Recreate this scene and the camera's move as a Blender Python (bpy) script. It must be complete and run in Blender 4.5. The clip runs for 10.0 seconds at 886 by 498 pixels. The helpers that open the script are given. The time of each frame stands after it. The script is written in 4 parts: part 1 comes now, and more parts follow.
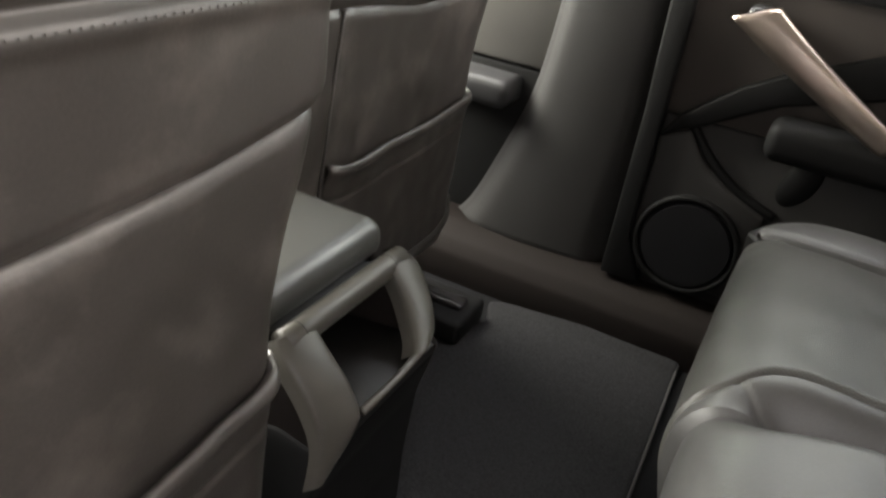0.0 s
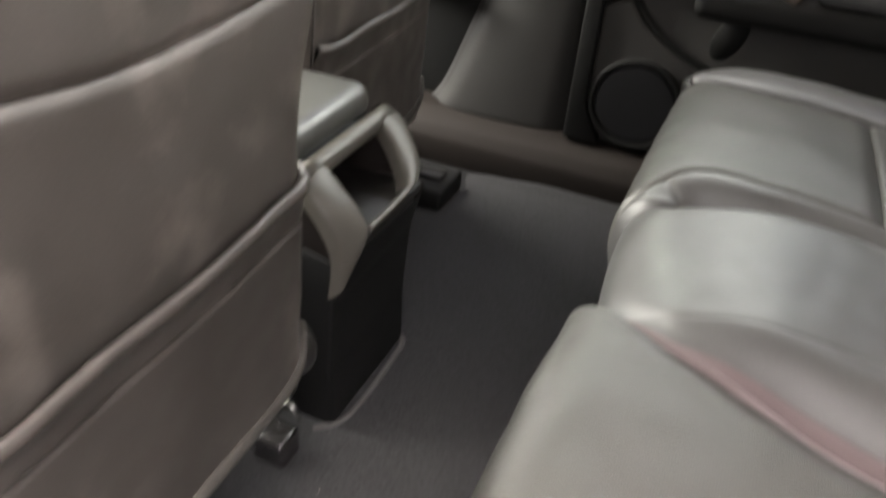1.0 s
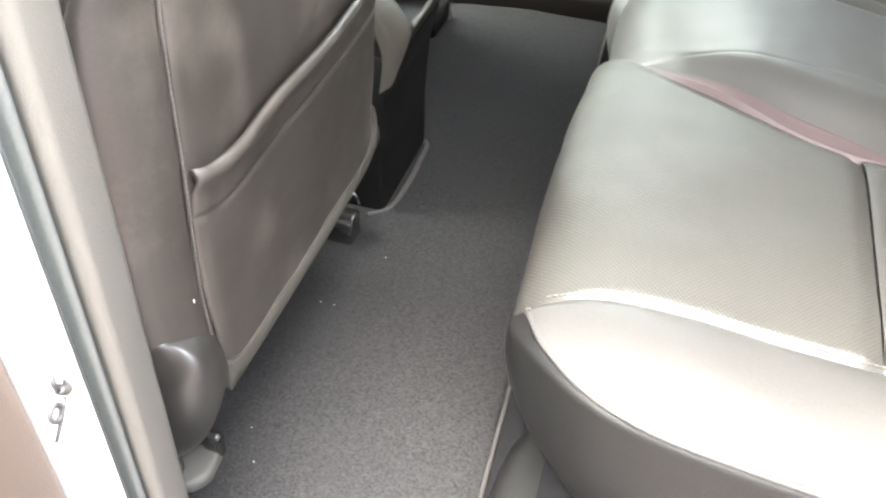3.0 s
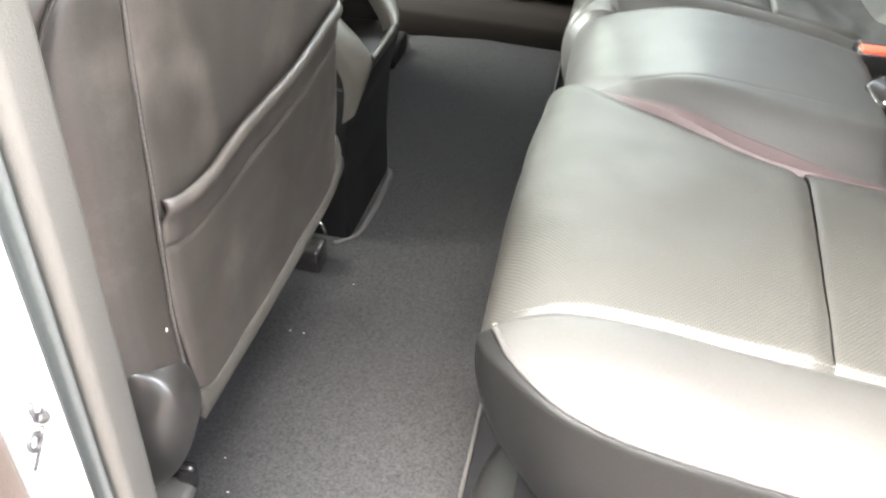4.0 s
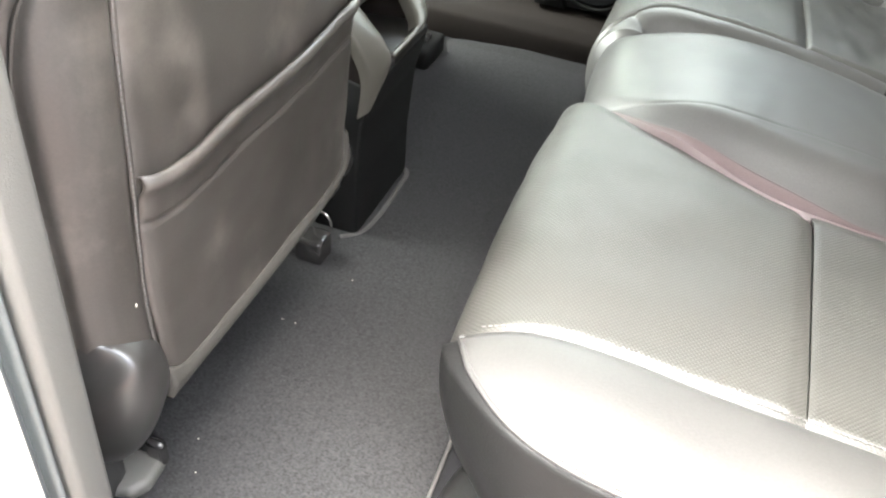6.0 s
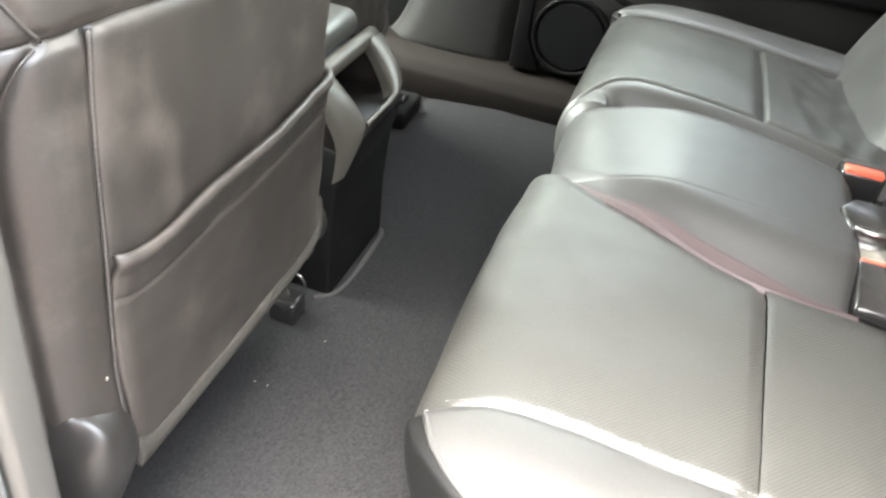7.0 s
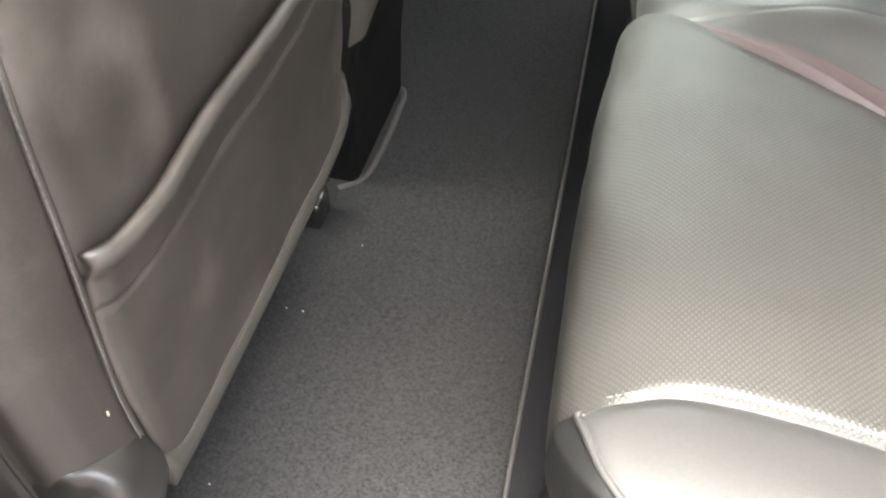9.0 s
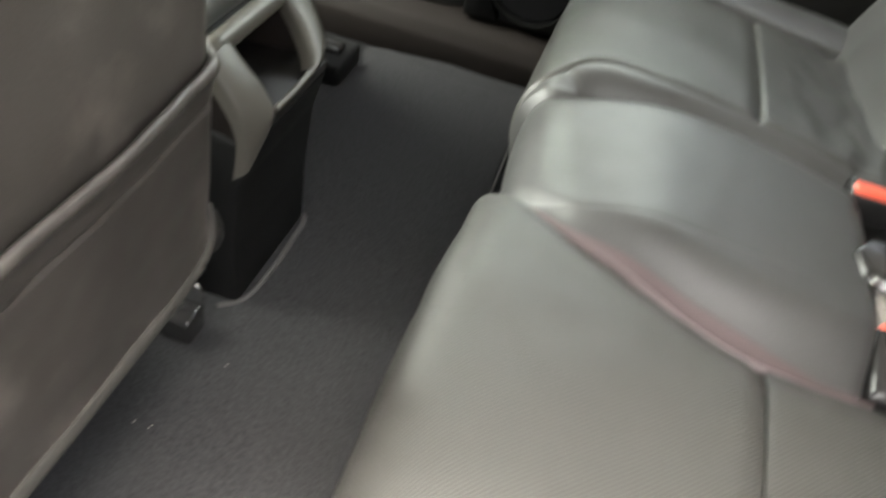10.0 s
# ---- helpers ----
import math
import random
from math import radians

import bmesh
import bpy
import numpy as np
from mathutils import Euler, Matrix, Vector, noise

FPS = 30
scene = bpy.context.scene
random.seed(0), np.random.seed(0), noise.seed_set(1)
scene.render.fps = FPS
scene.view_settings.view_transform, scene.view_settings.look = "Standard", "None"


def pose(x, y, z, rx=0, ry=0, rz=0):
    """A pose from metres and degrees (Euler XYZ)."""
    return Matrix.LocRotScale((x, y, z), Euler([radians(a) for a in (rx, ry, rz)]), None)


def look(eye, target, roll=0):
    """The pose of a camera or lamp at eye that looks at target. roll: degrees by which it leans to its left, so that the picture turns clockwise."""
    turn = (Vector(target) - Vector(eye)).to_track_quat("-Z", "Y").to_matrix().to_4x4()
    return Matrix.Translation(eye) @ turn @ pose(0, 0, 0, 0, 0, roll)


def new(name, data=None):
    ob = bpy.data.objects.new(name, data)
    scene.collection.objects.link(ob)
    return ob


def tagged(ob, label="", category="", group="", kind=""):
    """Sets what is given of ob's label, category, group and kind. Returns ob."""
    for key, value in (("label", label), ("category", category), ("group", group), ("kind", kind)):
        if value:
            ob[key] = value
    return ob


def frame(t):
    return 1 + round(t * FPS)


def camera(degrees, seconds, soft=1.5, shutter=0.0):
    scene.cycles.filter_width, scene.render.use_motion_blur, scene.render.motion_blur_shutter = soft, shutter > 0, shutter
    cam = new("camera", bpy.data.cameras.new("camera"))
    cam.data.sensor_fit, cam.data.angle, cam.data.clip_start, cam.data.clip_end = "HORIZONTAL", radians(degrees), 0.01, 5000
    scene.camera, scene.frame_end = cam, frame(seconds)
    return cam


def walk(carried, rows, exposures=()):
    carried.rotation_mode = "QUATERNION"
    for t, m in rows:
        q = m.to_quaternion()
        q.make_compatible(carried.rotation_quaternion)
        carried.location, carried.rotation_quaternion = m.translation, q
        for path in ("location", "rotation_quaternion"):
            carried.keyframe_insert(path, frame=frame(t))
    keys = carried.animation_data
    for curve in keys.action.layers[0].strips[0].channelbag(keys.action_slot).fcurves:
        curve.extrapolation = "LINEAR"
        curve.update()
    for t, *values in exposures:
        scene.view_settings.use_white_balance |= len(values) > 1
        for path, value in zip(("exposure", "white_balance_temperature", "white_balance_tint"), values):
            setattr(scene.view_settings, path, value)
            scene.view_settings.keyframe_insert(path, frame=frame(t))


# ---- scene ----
cam = camera(59.5, 10.0, soft=2.2, shutter=0.5)
PATH = [
    (0, (0.283, 0.164, 0.747), (-0.413, 1.784, -0.198), 9.0),
    (0.2, (0.299, 0.148, 0.756), (-0.418, 1.779, -0.152), 8.1),
    (0.5, (0.33, 0.101, 0.758), (-0.337, 1.753, -0.151), 7.5),
    (1, (0.365, -0.014, 0.753), (-0.228, 1.543, -0.354), 5.1),
    (1.5, (0.364, -0.115, 0.75), (-0.198, 1.288, -0.56), 3.0),
    (2, (0.363, -0.15, 0.745), (-0.231, 1.171, -0.634), 1.8),
    (2.5, (0.347, -0.194, 0.752), (-0.187, 1.149, -0.63), 1.8),
    (2.7, (0.331, -0.226, 0.753), (-0.123, 1.158, -0.618), 3.2),
    (3.8, (0.326, -0.279, 0.762), (0.027, 1.215, -0.533), 2.1),
    (4, (0.331, -0.278, 0.762), (0.02, 1.227, -0.518), 3.4),
    (4.5, (0.349, -0.267, 0.754), (-0.026, 1.242, -0.503), 7.0),
    (5, (0.362, -0.258, 0.751), (-0.026, 1.225, -0.534), 7.5),
    (5.2, (0.369, -0.253, 0.753), (-0.027, 1.226, -0.533), 7.5),
    (6.3, (0.376, -0.258, 0.769), (-0.03, 1.229, -0.505), 7.2),
    (6.5, (0.376, -0.261, 0.776), (-0.026, 1.239, -0.484), 7.4),
    (7, (0.384, -0.253, 0.799), (-0.006, 1.308, -0.389), 8.4),
    (7.1, (0.385, -0.25, 0.8), (-0.001, 1.319, -0.379), 8.6),
    (7.5, (0.361, -0.228, 0.769), (-0.02, 1.313, -0.447), 8.4),
    (8, (0.318, -0.141, 0.715), (-0.07, 1.167, -0.747), 4.3),
    (8.5, (0.281, -0.079, 0.694), (0.001, 1.186, -0.83), 5.0),
    (8.8, (0.25, -0.062, 0.695), (0.036, 1.206, -0.837), 5.8),
    (9, (0.242, -0.065, 0.705), (0.01, 1.208, -0.82), 5.2),
    (9.5, (0.264, -0.058, 0.721), (0.04, 1.258, -0.769), 7.4),
    (10, (0.342, -0.031, 0.776), (0.128, 1.446, -0.556), 13.7),
]
EXPOSURES = [(0.0, 4.27, 7150, 14), (0.5, 4.5, 7300, 16), (1.0, 4.92, 7150, 15), (1.5, 5.26, 6900, 11), (2.0, 5.45, 6850, 10), (2.5, 5.58, 6800, 9), (4.0, 5.63, 6800, 8), (7.0, 5.6, 6700, 7), (8.0, 5.37, 6750, 8), (8.5, 5.27, 6850, 8), (9.0, 5.22, 6900, 8), (9.5, 5.15, 6950, 8), (10.0, 4.95, 6950, 7)]
walk(cam, [(t, look(eye, target, roll)) for t, eye, target, roll in PATH], EXPOSURES)

# ---- light: bright open shade, daylight through the open rear door and the windows ----
world = bpy.data.worlds.new("daylight")
scene.world = world
world.use_nodes = True
wn = world.node_tree
sky = wn.nodes.new("ShaderNodeTexSky")
sky.sky_type = "NISHITA"
sky.sun_disc = False
SUN_EL, SUN_AZ = 66.0, 178.0
sky.sun_elevation, sky.sun_rotation = radians(SUN_EL), radians(SUN_AZ)
sky.altitude, sky.air_density, sky.dust_density, sky.ozone_density = 50, 1.2, 3.0, 1.0
haze = wn.nodes.new("ShaderNodeHueSaturation")
haze.inputs["Saturation"].default_value = 0.45
wn.links.new(sky.outputs["Color"], haze.inputs["Color"])
wn.links.new(haze.outputs["Color"], wn.nodes["Background"].inputs["Color"])
wn.nodes["Background"].inputs["Strength"].default_value = 0.15
sun_data = bpy.data.lights.new("sun", "SUN")
sun_data.energy, sun_data.angle, sun_data.color = 0.45, radians(36), (1.0, 0.99, 0.98)
sun = new("sun", sun_data)
sun.matrix_world = look((0, 0, 10), Vector((0, 0, 10)) - Vector((math.sin(radians(SUN_AZ)) * math.cos(radians(SUN_EL)), math.cos(radians(SUN_AZ)) * math.cos(radians(SUN_EL)), math.sin(radians(SUN_EL)))))


# daylight standing in the windscreen
screen_data = bpy.data.lights.new("windscreen_daylight", "AREA")
screen_data.shape, screen_data.size, screen_data.size_y, screen_data.energy, screen_data.color = "RECTANGLE", 1.25, 0.3, 3.6, (0.95, 1.0, 0.93)
screen_lamp = new("windscreen_daylight", screen_data)
screen_lamp.matrix_world = look((-1.06, 0.7, 0.9), (0.35, 0.7, 0.4))

# daylight standing in the two far side windows
for name, x, wide, power in (("far_rear_window_daylight", 0.32, 0.42, 0.2), ("far_front_window_daylight", -0.6, 0.9, 3.2)):
    side_data = bpy.data.lights.new(name, "AREA")
    side_data.shape, side_data.size, side_data.size_y, side_data.energy, side_data.color = "RECTANGLE", wide, 0.3, power, (0.95, 1.0, 0.93)
    side_lamp = new(name, side_data)
    side_lamp.matrix_world = look((x, 1.455, 0.88), (0.35, 0.6, 0.35) if x < 0 else (0.45, 0.5, 0.3))

# daylight standing in the rear window, above the bench's seat backs
rear_data = bpy.data.lights.new("rear_window_daylight", "AREA")
rear_data.shape, rear_data.size, rear_data.size_y, rear_data.energy, rear_data.color = "RECTANGLE", 1.1, 0.14, 1.3, (1.0, 0.97, 0.92)
rear_lamp = new("rear_window_daylight", rear_data)
rear_lamp.matrix_world = look((1.22, 0.7, 0.98), (0.0, 0.55, 0.45))

# ---- materials ----
def material(name, color, rough, metallic=0.0, bump=0.0, scale=60.0, vary=0.15, stain=4.0, spec=0.5, detail=3.0, rough_vary=0.08, stretch=None, dust=None):
    """A surface with grain and stains at two scales."""
    m = bpy.data.materials.new(name)
    m.use_nodes = True
    nt = m.node_tree
    b = nt.nodes["Principled BSDF"]
    b.inputs["Metallic"].default_value = metallic
    b.inputs["Specular IOR Level"].default_value = spec
    co = nt.nodes.new("ShaderNodeTexCoord")
    fine, wide = nt.nodes.new("ShaderNodeTexNoise"), nt.nodes.new("ShaderNodeTexNoise")
    fine.inputs["Scale"].default_value, wide.inputs["Scale"].default_value = scale, stain
    fine.inputs["Detail"].default_value, wide.inputs["Detail"].default_value = detail, 4.0
    for n in (fine, wide):
        nt.links.new(co.outputs["Object"], n.inputs["Vector"])
    if stretch:
        mp = nt.nodes.new("ShaderNodeMapping")
        mp.inputs["Scale"].default_value = stretch
        nt.links.new(co.outputs["Object"], mp.inputs["Vector"])
        nt.links.new(mp.outputs["Vector"], fine.inputs["Vector"])
    mix = nt.nodes.new("ShaderNodeMath")
    mix.operation = "MULTIPLY_ADD"
    mix.inputs[1].default_value = 0.5
    half = nt.nodes.new("ShaderNodeMath")
    half.operation = "MULTIPLY"
    half.inputs[1].default_value = 0.5
    nt.links.new(wide.outputs["Fac"], half.inputs[0])
    nt.links.new(fine.outputs["Fac"], mix.inputs[0])
    nt.links.new(half.outputs[0], mix.inputs[2])
    ramp = nt.nodes.new("ShaderNodeValToRGB")
    ramp.color_ramp.elements[0].position, ramp.color_ramp.elements[1].position = 0.3, 0.7
    ramp.color_ramp.elements[0].color = [c * (1 - vary) for c in color] + [1]
    ramp.color_ramp.elements[1].color = [c * (1 + vary) for c in color] + [1]
    nt.links.new(mix.outputs[0], ramp.inputs["Fac"])
    if dust:
        # pale smears of dust in patches
        patch = nt.nodes.new("ShaderNodeTexNoise")
        patch.inputs["Scale"].default_value, patch.inputs["Detail"].default_value, patch.inputs["Roughness"].default_value = 9.0, 6.0, 0.62
        nt.links.new(co.outputs["Object"], patch.inputs["Vector"])
        reach = nt.nodes.new("ShaderNodeMapRange")
        reach.inputs["From Min"].default_value, reach.inputs["From Max"].default_value, reach.inputs["To Max"].default_value = 0.52, 0.74, 0.6
        nt.links.new(patch.outputs["Fac"], reach.inputs["Value"])
        coat = nt.nodes.new("ShaderNodeMix")
        coat.data_type = "RGBA"
        coat.inputs["B"].default_value = (*dust, 1)
        nt.links.new(reach.outputs["Result"], coat.inputs["Factor"])
        nt.links.new(ramp.outputs["Color"], coat.inputs["A"])
        nt.links.new(coat.outputs["Result"], b.inputs["Base Color"])
    else:
        nt.links.new(ramp.outputs["Color"], b.inputs["Base Color"])
    rr = nt.nodes.new("ShaderNodeMapRange")
    rr.inputs["To Min"].default_value, rr.inputs["To Max"].default_value = max(0.02, rough - rough_vary), rough + rough_vary
    nt.links.new(wide.outputs["Fac"], rr.inputs["Value"])
    nt.links.new(rr.outputs["Result"], b.inputs["Roughness"])
    if bump:
        bp = nt.nodes.new("ShaderNodeBump")
        bp.inputs["Strength"].default_value, bp.inputs["Distance"].default_value = bump, 0.001
        nt.links.new(fine.outputs["Fac"], bp.inputs["Height"])
        nt.links.new(bp.outputs["Normal"], b.inputs["Normal"])
    return m


def perforate(m, pitch, depth):
    """Adds rows of small raised dots, in the metres of the mesh's UV map."""
    nt = m.node_tree
    b = nt.nodes["Principled BSDF"]
    uv = nt.nodes.new("ShaderNodeUVMap")
    mp = nt.nodes.new("ShaderNodeMapping")
    mp.inputs["Scale"].default_value = (1 / pitch, 1 / pitch, 1)
    mp.inputs["Rotation"].default_value = (0, 0, radians(45))
    vor = nt.nodes.new("ShaderNodeTexVoronoi")
    vor.inputs["Randomness"].default_value, vor.inputs["Scale"].default_value = 0.0, 1.0
    vor.voronoi_dimensions = "2D"
    nt.links.new(uv.outputs["UV"], mp.inputs["Vector"])
    nt.links.new(mp.outputs["Vector"], vor.inputs["Vector"])
    hole = nt.nodes.new("ShaderNodeMapRange")
    hole.inputs["From Min"].default_value, hole.inputs["From Max"].default_value = 0.16, 0.4
    hole.inputs["To Min"].default_value, hole.inputs["To Max"].default_value = 1.0, 0.0
    nt.links.new(vor.outputs["Distance"], hole.inputs["Value"])
    bp = nt.nodes.new("ShaderNodeBump")
    bp.inputs["Strength"].default_value, bp.inputs["Distance"].default_value = depth, 0.0015
    nt.links.new(hole.outputs["Result"], bp.inputs["Height"])
    old = [k for k in nt.links if k.to_socket == b.inputs["Normal"]]
    if old:
        nt.links.new(old[0].from_socket, bp.inputs["Normal"])
    nt.links.new(bp.outputs["Normal"], b.inputs["Normal"])
    dark = nt.nodes.new("ShaderNodeMix")
    dark.data_type, dark.blend_type = "RGBA", "MULTIPLY"
    dark.inputs["Factor"].default_value = 1.0
    grey = nt.nodes.new("ShaderNodeMapRange")
    grey.inputs["To Min"].default_value = 0.55
    nt.links.new(hole.outputs["Result"], grey.inputs["Value"])
    base = [k for k in nt.links if k.to_socket == b.inputs["Base Color"]][0].from_socket
    nt.links.new(base, dark.inputs["A"])
    nt.links.new(grey.outputs["Result"], dark.inputs["B"])
    nt.links.new(dark.outputs["Result"], b.inputs["Base Color"])
    return m


LEATHER = material("black_leather", (0.036, 0.035, 0.034), 0.5, spec=0.62, bump=0.12, scale=420, vary=0.18, stain=6, rough_vary=0.06)
LEATHER_BACK = material("black_leather_back", (0.0325, 0.028, 0.0248), 0.43, spec=0.75, bump=0.12, scale=420, vary=0.22, stain=11, rough_vary=0.14, dust=(0.13, 0.112, 0.1))
PERFORATED = perforate(material("perforated_leather", (0.048, 0.0465, 0.042), 0.48, spec=0.6, bump=0.2, scale=420, vary=0.12, stain=5), 0.003, 0.25)
LID = material("padded_vinyl", (0.05, 0.05, 0.046), 0.36, spec=0.8, bump=0.1, scale=420, vary=0.1)
CARPET = material("charcoal_carpet", (0.0184, 0.0182, 0.0191), 0.95, bump=1.0, scale=900, vary=0.75, stain=320, spec=0.12, stretch=(0.3, 1.0, 1.0), detail=4)
COVER = material("hinge_cover_plastic", (0.02, 0.0185, 0.0175), 0.34, spec=0.8, bump=0.05, scale=900, vary=0.15)
# reddish base colour stands in for light bounced onto the pad's side
LEATHER_BOUNCE = material("leather_with_red_bounce", (0.062, 0.0435, 0.044), 0.55, spec=0.4, bump=0.2, scale=420, vary=0.12, stain=5)
CARPET_DARK = material("black_carpet", (0.009, 0.009, 0.01), 0.95, bump=0.8, scale=700, vary=0.4, stain=6, spec=0.1)
PLASTIC = material("black_plastic", (0.03, 0.03, 0.031), 0.42, bump=0.2, scale=900, vary=0.1)
PLASTIC_SATIN = material("satin_black_plastic", (0.017, 0.016, 0.016), 0.22, bump=0.08, scale=900, vary=0.1)
TRIM = material("dark_grey_trim", (0.023, 0.022, 0.0215), 0.66, spec=0.3, bump=0.35, scale=1100, vary=0.1)
TRIM_BROWN = material("dark_brown_trim", (0.036, 0.030, 0.027), 0.55, spec=0.35, bump=0.3, scale=900, vary=0.12)
TRIM_LIGHT = material("taupe_trim", (0.066, 0.063, 0.058), 0.6, bump=0.3, scale=900, vary=0.1)
SILVER = material("champagne_silver_plastic", (0.06, 0.056, 0.048), 0.38, metallic=0.1, spec=0.35, bump=0.05, scale=900, vary=0.06)
HANDLE_METAL = material("brushed_champagne_metal", (0.34, 0.28, 0.24), 0.3, metallic=0.9, bump=0.05, scale=900, vary=0.08)
CHROME = material("bright_metal", (0.6, 0.58, 0.56), 0.25, metallic=1.0, vary=0.05)
FABRIC = material("grey_fabric_hem", (0.031, 0.0285, 0.0255), 0.9, bump=0.8, scale=1200, vary=0.2, spec=0.2)
BINDING = material("grey_binding", (0.05, 0.048, 0.047), 0.85, bump=0.6, scale=1500, vary=0.25, spec=0.2)
THREAD = material("grey_thread", (0.1, 0.097, 0.093), 0.7, bump=0.4, scale=2000, vary=0.1)
RUBBER = material("black_rubber", (0.06, 0.066, 0.066), 0.5, bump=0.2, scale=500, vary=0.15)
WHITE = material("white_car_paint", (0.8, 0.8, 0.79), 0.2, vary=0.02)
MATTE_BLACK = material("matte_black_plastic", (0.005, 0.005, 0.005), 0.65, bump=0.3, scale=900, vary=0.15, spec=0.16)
# near-black grey: shade on the bench's side and sill is put into the colour
SHADE_DARK = material("shade_darkened_grey", (0.007, 0.007, 0.007), 0.5, spec=0.3, bump=0.3, scale=420, vary=0.12)
RED = material("red_button", (0.85, 0.11, 0.06), 0.35, vary=0.05)
ROOF_CLOTH = material("grey_headliner", (0.2, 0.195, 0.185), 0.9, bump=0.3, scale=900, vary=0.06)
PAVING = material("brick_red_paving", (0.17, 0.12, 0.1), 0.85, bump=0.6, scale=80, vary=0.25, stain=1.5)
PLASTER = material("grey_plaster", (0.24, 0.232, 0.22), 0.9, bump=0.4, scale=60, vary=0.12, stain=1.5)
CRUMB = material("pale_crumb", (0.5, 0.48, 0.42), 0.8, vary=0.2)
# brown taken to near-black: the cubby's inner shade sits in this colour
LINING = material("shaded_brown_lining", (0.004, 0.0031, 0.0029), 0.5, bump=0.2, scale=900, vary=0.12)
DOOR_TRIM = material("pinkish_brown_trim", (0.07, 0.05, 0.042), 0.6, bump=0.3, scale=700, vary=0.1)
CREAM = material("cream_sealant", (0.6, 0.57, 0.47), 0.6, vary=0.1)
SILL = material("dark_brown_sill", (0.009, 0.0068, 0.006), 0.75, bump=0.3, scale=900, vary=0.2, spec=0.12)
DARK_METAL = material("dark_grey_metal", (0.06, 0.06, 0.065), 0.5, metallic=0.5, vary=0.15)
GLASS = bpy.data.materials.new("tinted_glass")
GLASS.use_nodes = True
gn = GLASS.node_tree
gb = gn.nodes["Principled BSDF"]
gb.inputs["Base Color"].default_value = (0.3, 0.34, 0.32, 1)
gb.inputs["Transmission Weight"].default_value = 1.0
gb.inputs["Roughness"].default_value = 0.0
gb.inputs["IOR"].default_value = 1.05


# ---- building helpers ----
def thing(name, place, label, category, group="", kind=""):
    ob = new(name)
    ob.location = place
    ob.empty_display_size = 0.05
    return tagged(ob, label, category, group, kind)


def link(name, mesh, mat, parent=None, label="", smooth=True):
    mesh.materials.append(mat)
    if smooth:
        mesh.polygons.foreach_set("use_smooth", [True] * len(mesh.polygons))
    ob = new(name, mesh)
    if parent is not None:
        ob.parent = parent
        if parent.parent is None:
            ob.matrix_parent_inverse = Matrix.Translation(-parent.location)
    if label:
        ob["label"] = label
    return ob


def part(name, bm, mat, parent=None, label="", smooth=False):
    mesh = bpy.data.meshes.new(name)
    bmesh.ops.recalc_face_normals(bm, faces=bm.faces)
    bm.to_mesh(mesh)
    bm.free()
    return link(name, mesh, mat, parent, label, smooth)


def sheet(name, f, nu, nv, mat, parent=None, label="", back=None, crisp=False):
    """A curved panel: f(u, v) for u, v in 0..1. back: the vector by which its rim and its reverse are set off, which makes it solid; crisp: with a sharp border."""
    pts = [[Vector(f(i / nu, j / nv)) for j in range(nv + 1)] for i in range(nu + 1)]
    us, vs = np.zeros((nu + 1, nv + 1)), np.zeros((nu + 1, nv + 1))
    for i in range(nu + 1):
        for j in range(nv + 1):
            if i:
                us[i, j] = us[i - 1, j] + (pts[i][j] - pts[i - 1][j]).length
            if j:
                vs[i, j] = vs[i, j - 1] + (pts[i][j] - pts[i][j - 1]).length
    us[:] = us.mean(axis=1, keepdims=True)
    verts = [p for row in pts for p in row]
    uvs = [(us[i, j], vs[i, j]) for i in range(nu + 1) for j in range(nv + 1)]
    w = nv + 1
    faces = [(i * w + j, (i + 1) * w + j, (i + 1) * w + j + 1, i * w + j + 1) for i in range(nu) for j in range(nv)]
    if back is not None:
        rim = [i * w for i in range(nu)] + [nu * w + j for j in range(nv)] + [i * w + nv for i in range(nu, 0, -1)] + [j for j in range(nv, 0, -1)]
        if crisp:
            verts += [verts[k].copy() for k in rim]
            uvs += [uvs[k] for k in rim]
            rim = list(range(len(verts) - len(rim), len(verts)))
        start = len(verts)
        verts += [verts[k] + Vector(back) for k in rim]
        uvs += [uvs[k] for k in rim]
        n = len(rim)
        faces += [(rim[(k + 1) % n], rim[k], start + k, start + (k + 1) % n) for k in range(n)]
        verts.append(sum((verts[start + k] for k in range(n)), Vector()) / n)
        uvs.append((0.0, 0.0))
        faces += [(start + (k + 1) % n, start + k, len(verts) - 1) for k in range(n)]
    mesh = bpy.data.meshes.new(name)
    mesh.from_pydata(verts, [], faces)
    layer = mesh.uv_layers.new(name="UVMap")
    flat = nu * nv
    for pg in mesh.polygons:
        for k in pg.loop_indices:
            layer.data[k].uv = uvs[mesh.loops[k].vertex_index] if pg.index < flat else (0.0, 0.0)
    return link(name, mesh, mat, parent, label)


def box(name, lo, hi, mat, parent=None, label="", bevel=0.004, segments=2, shear=None, smooth=True):
    """A block with rounded edges. shear(v) may move its vertices."""
    bm = bmesh.new()
    bmesh.ops.create_cube(bm, size=1)
    for v in bm.verts:
        v.co = Vector([lo[k] + (v.co[k] + 0.5) * (hi[k] - lo[k]) for k in range(3)])
    if shear:
        for v in bm.verts:
            v.co = Vector(shear(v.co))
    if bevel:
        bmesh.ops.bevel(bm, geom=list(bm.edges), offset=bevel, segments=segments, affect="EDGES", profile=0.5)
    return part(name, bm, mat, parent, label, smooth)


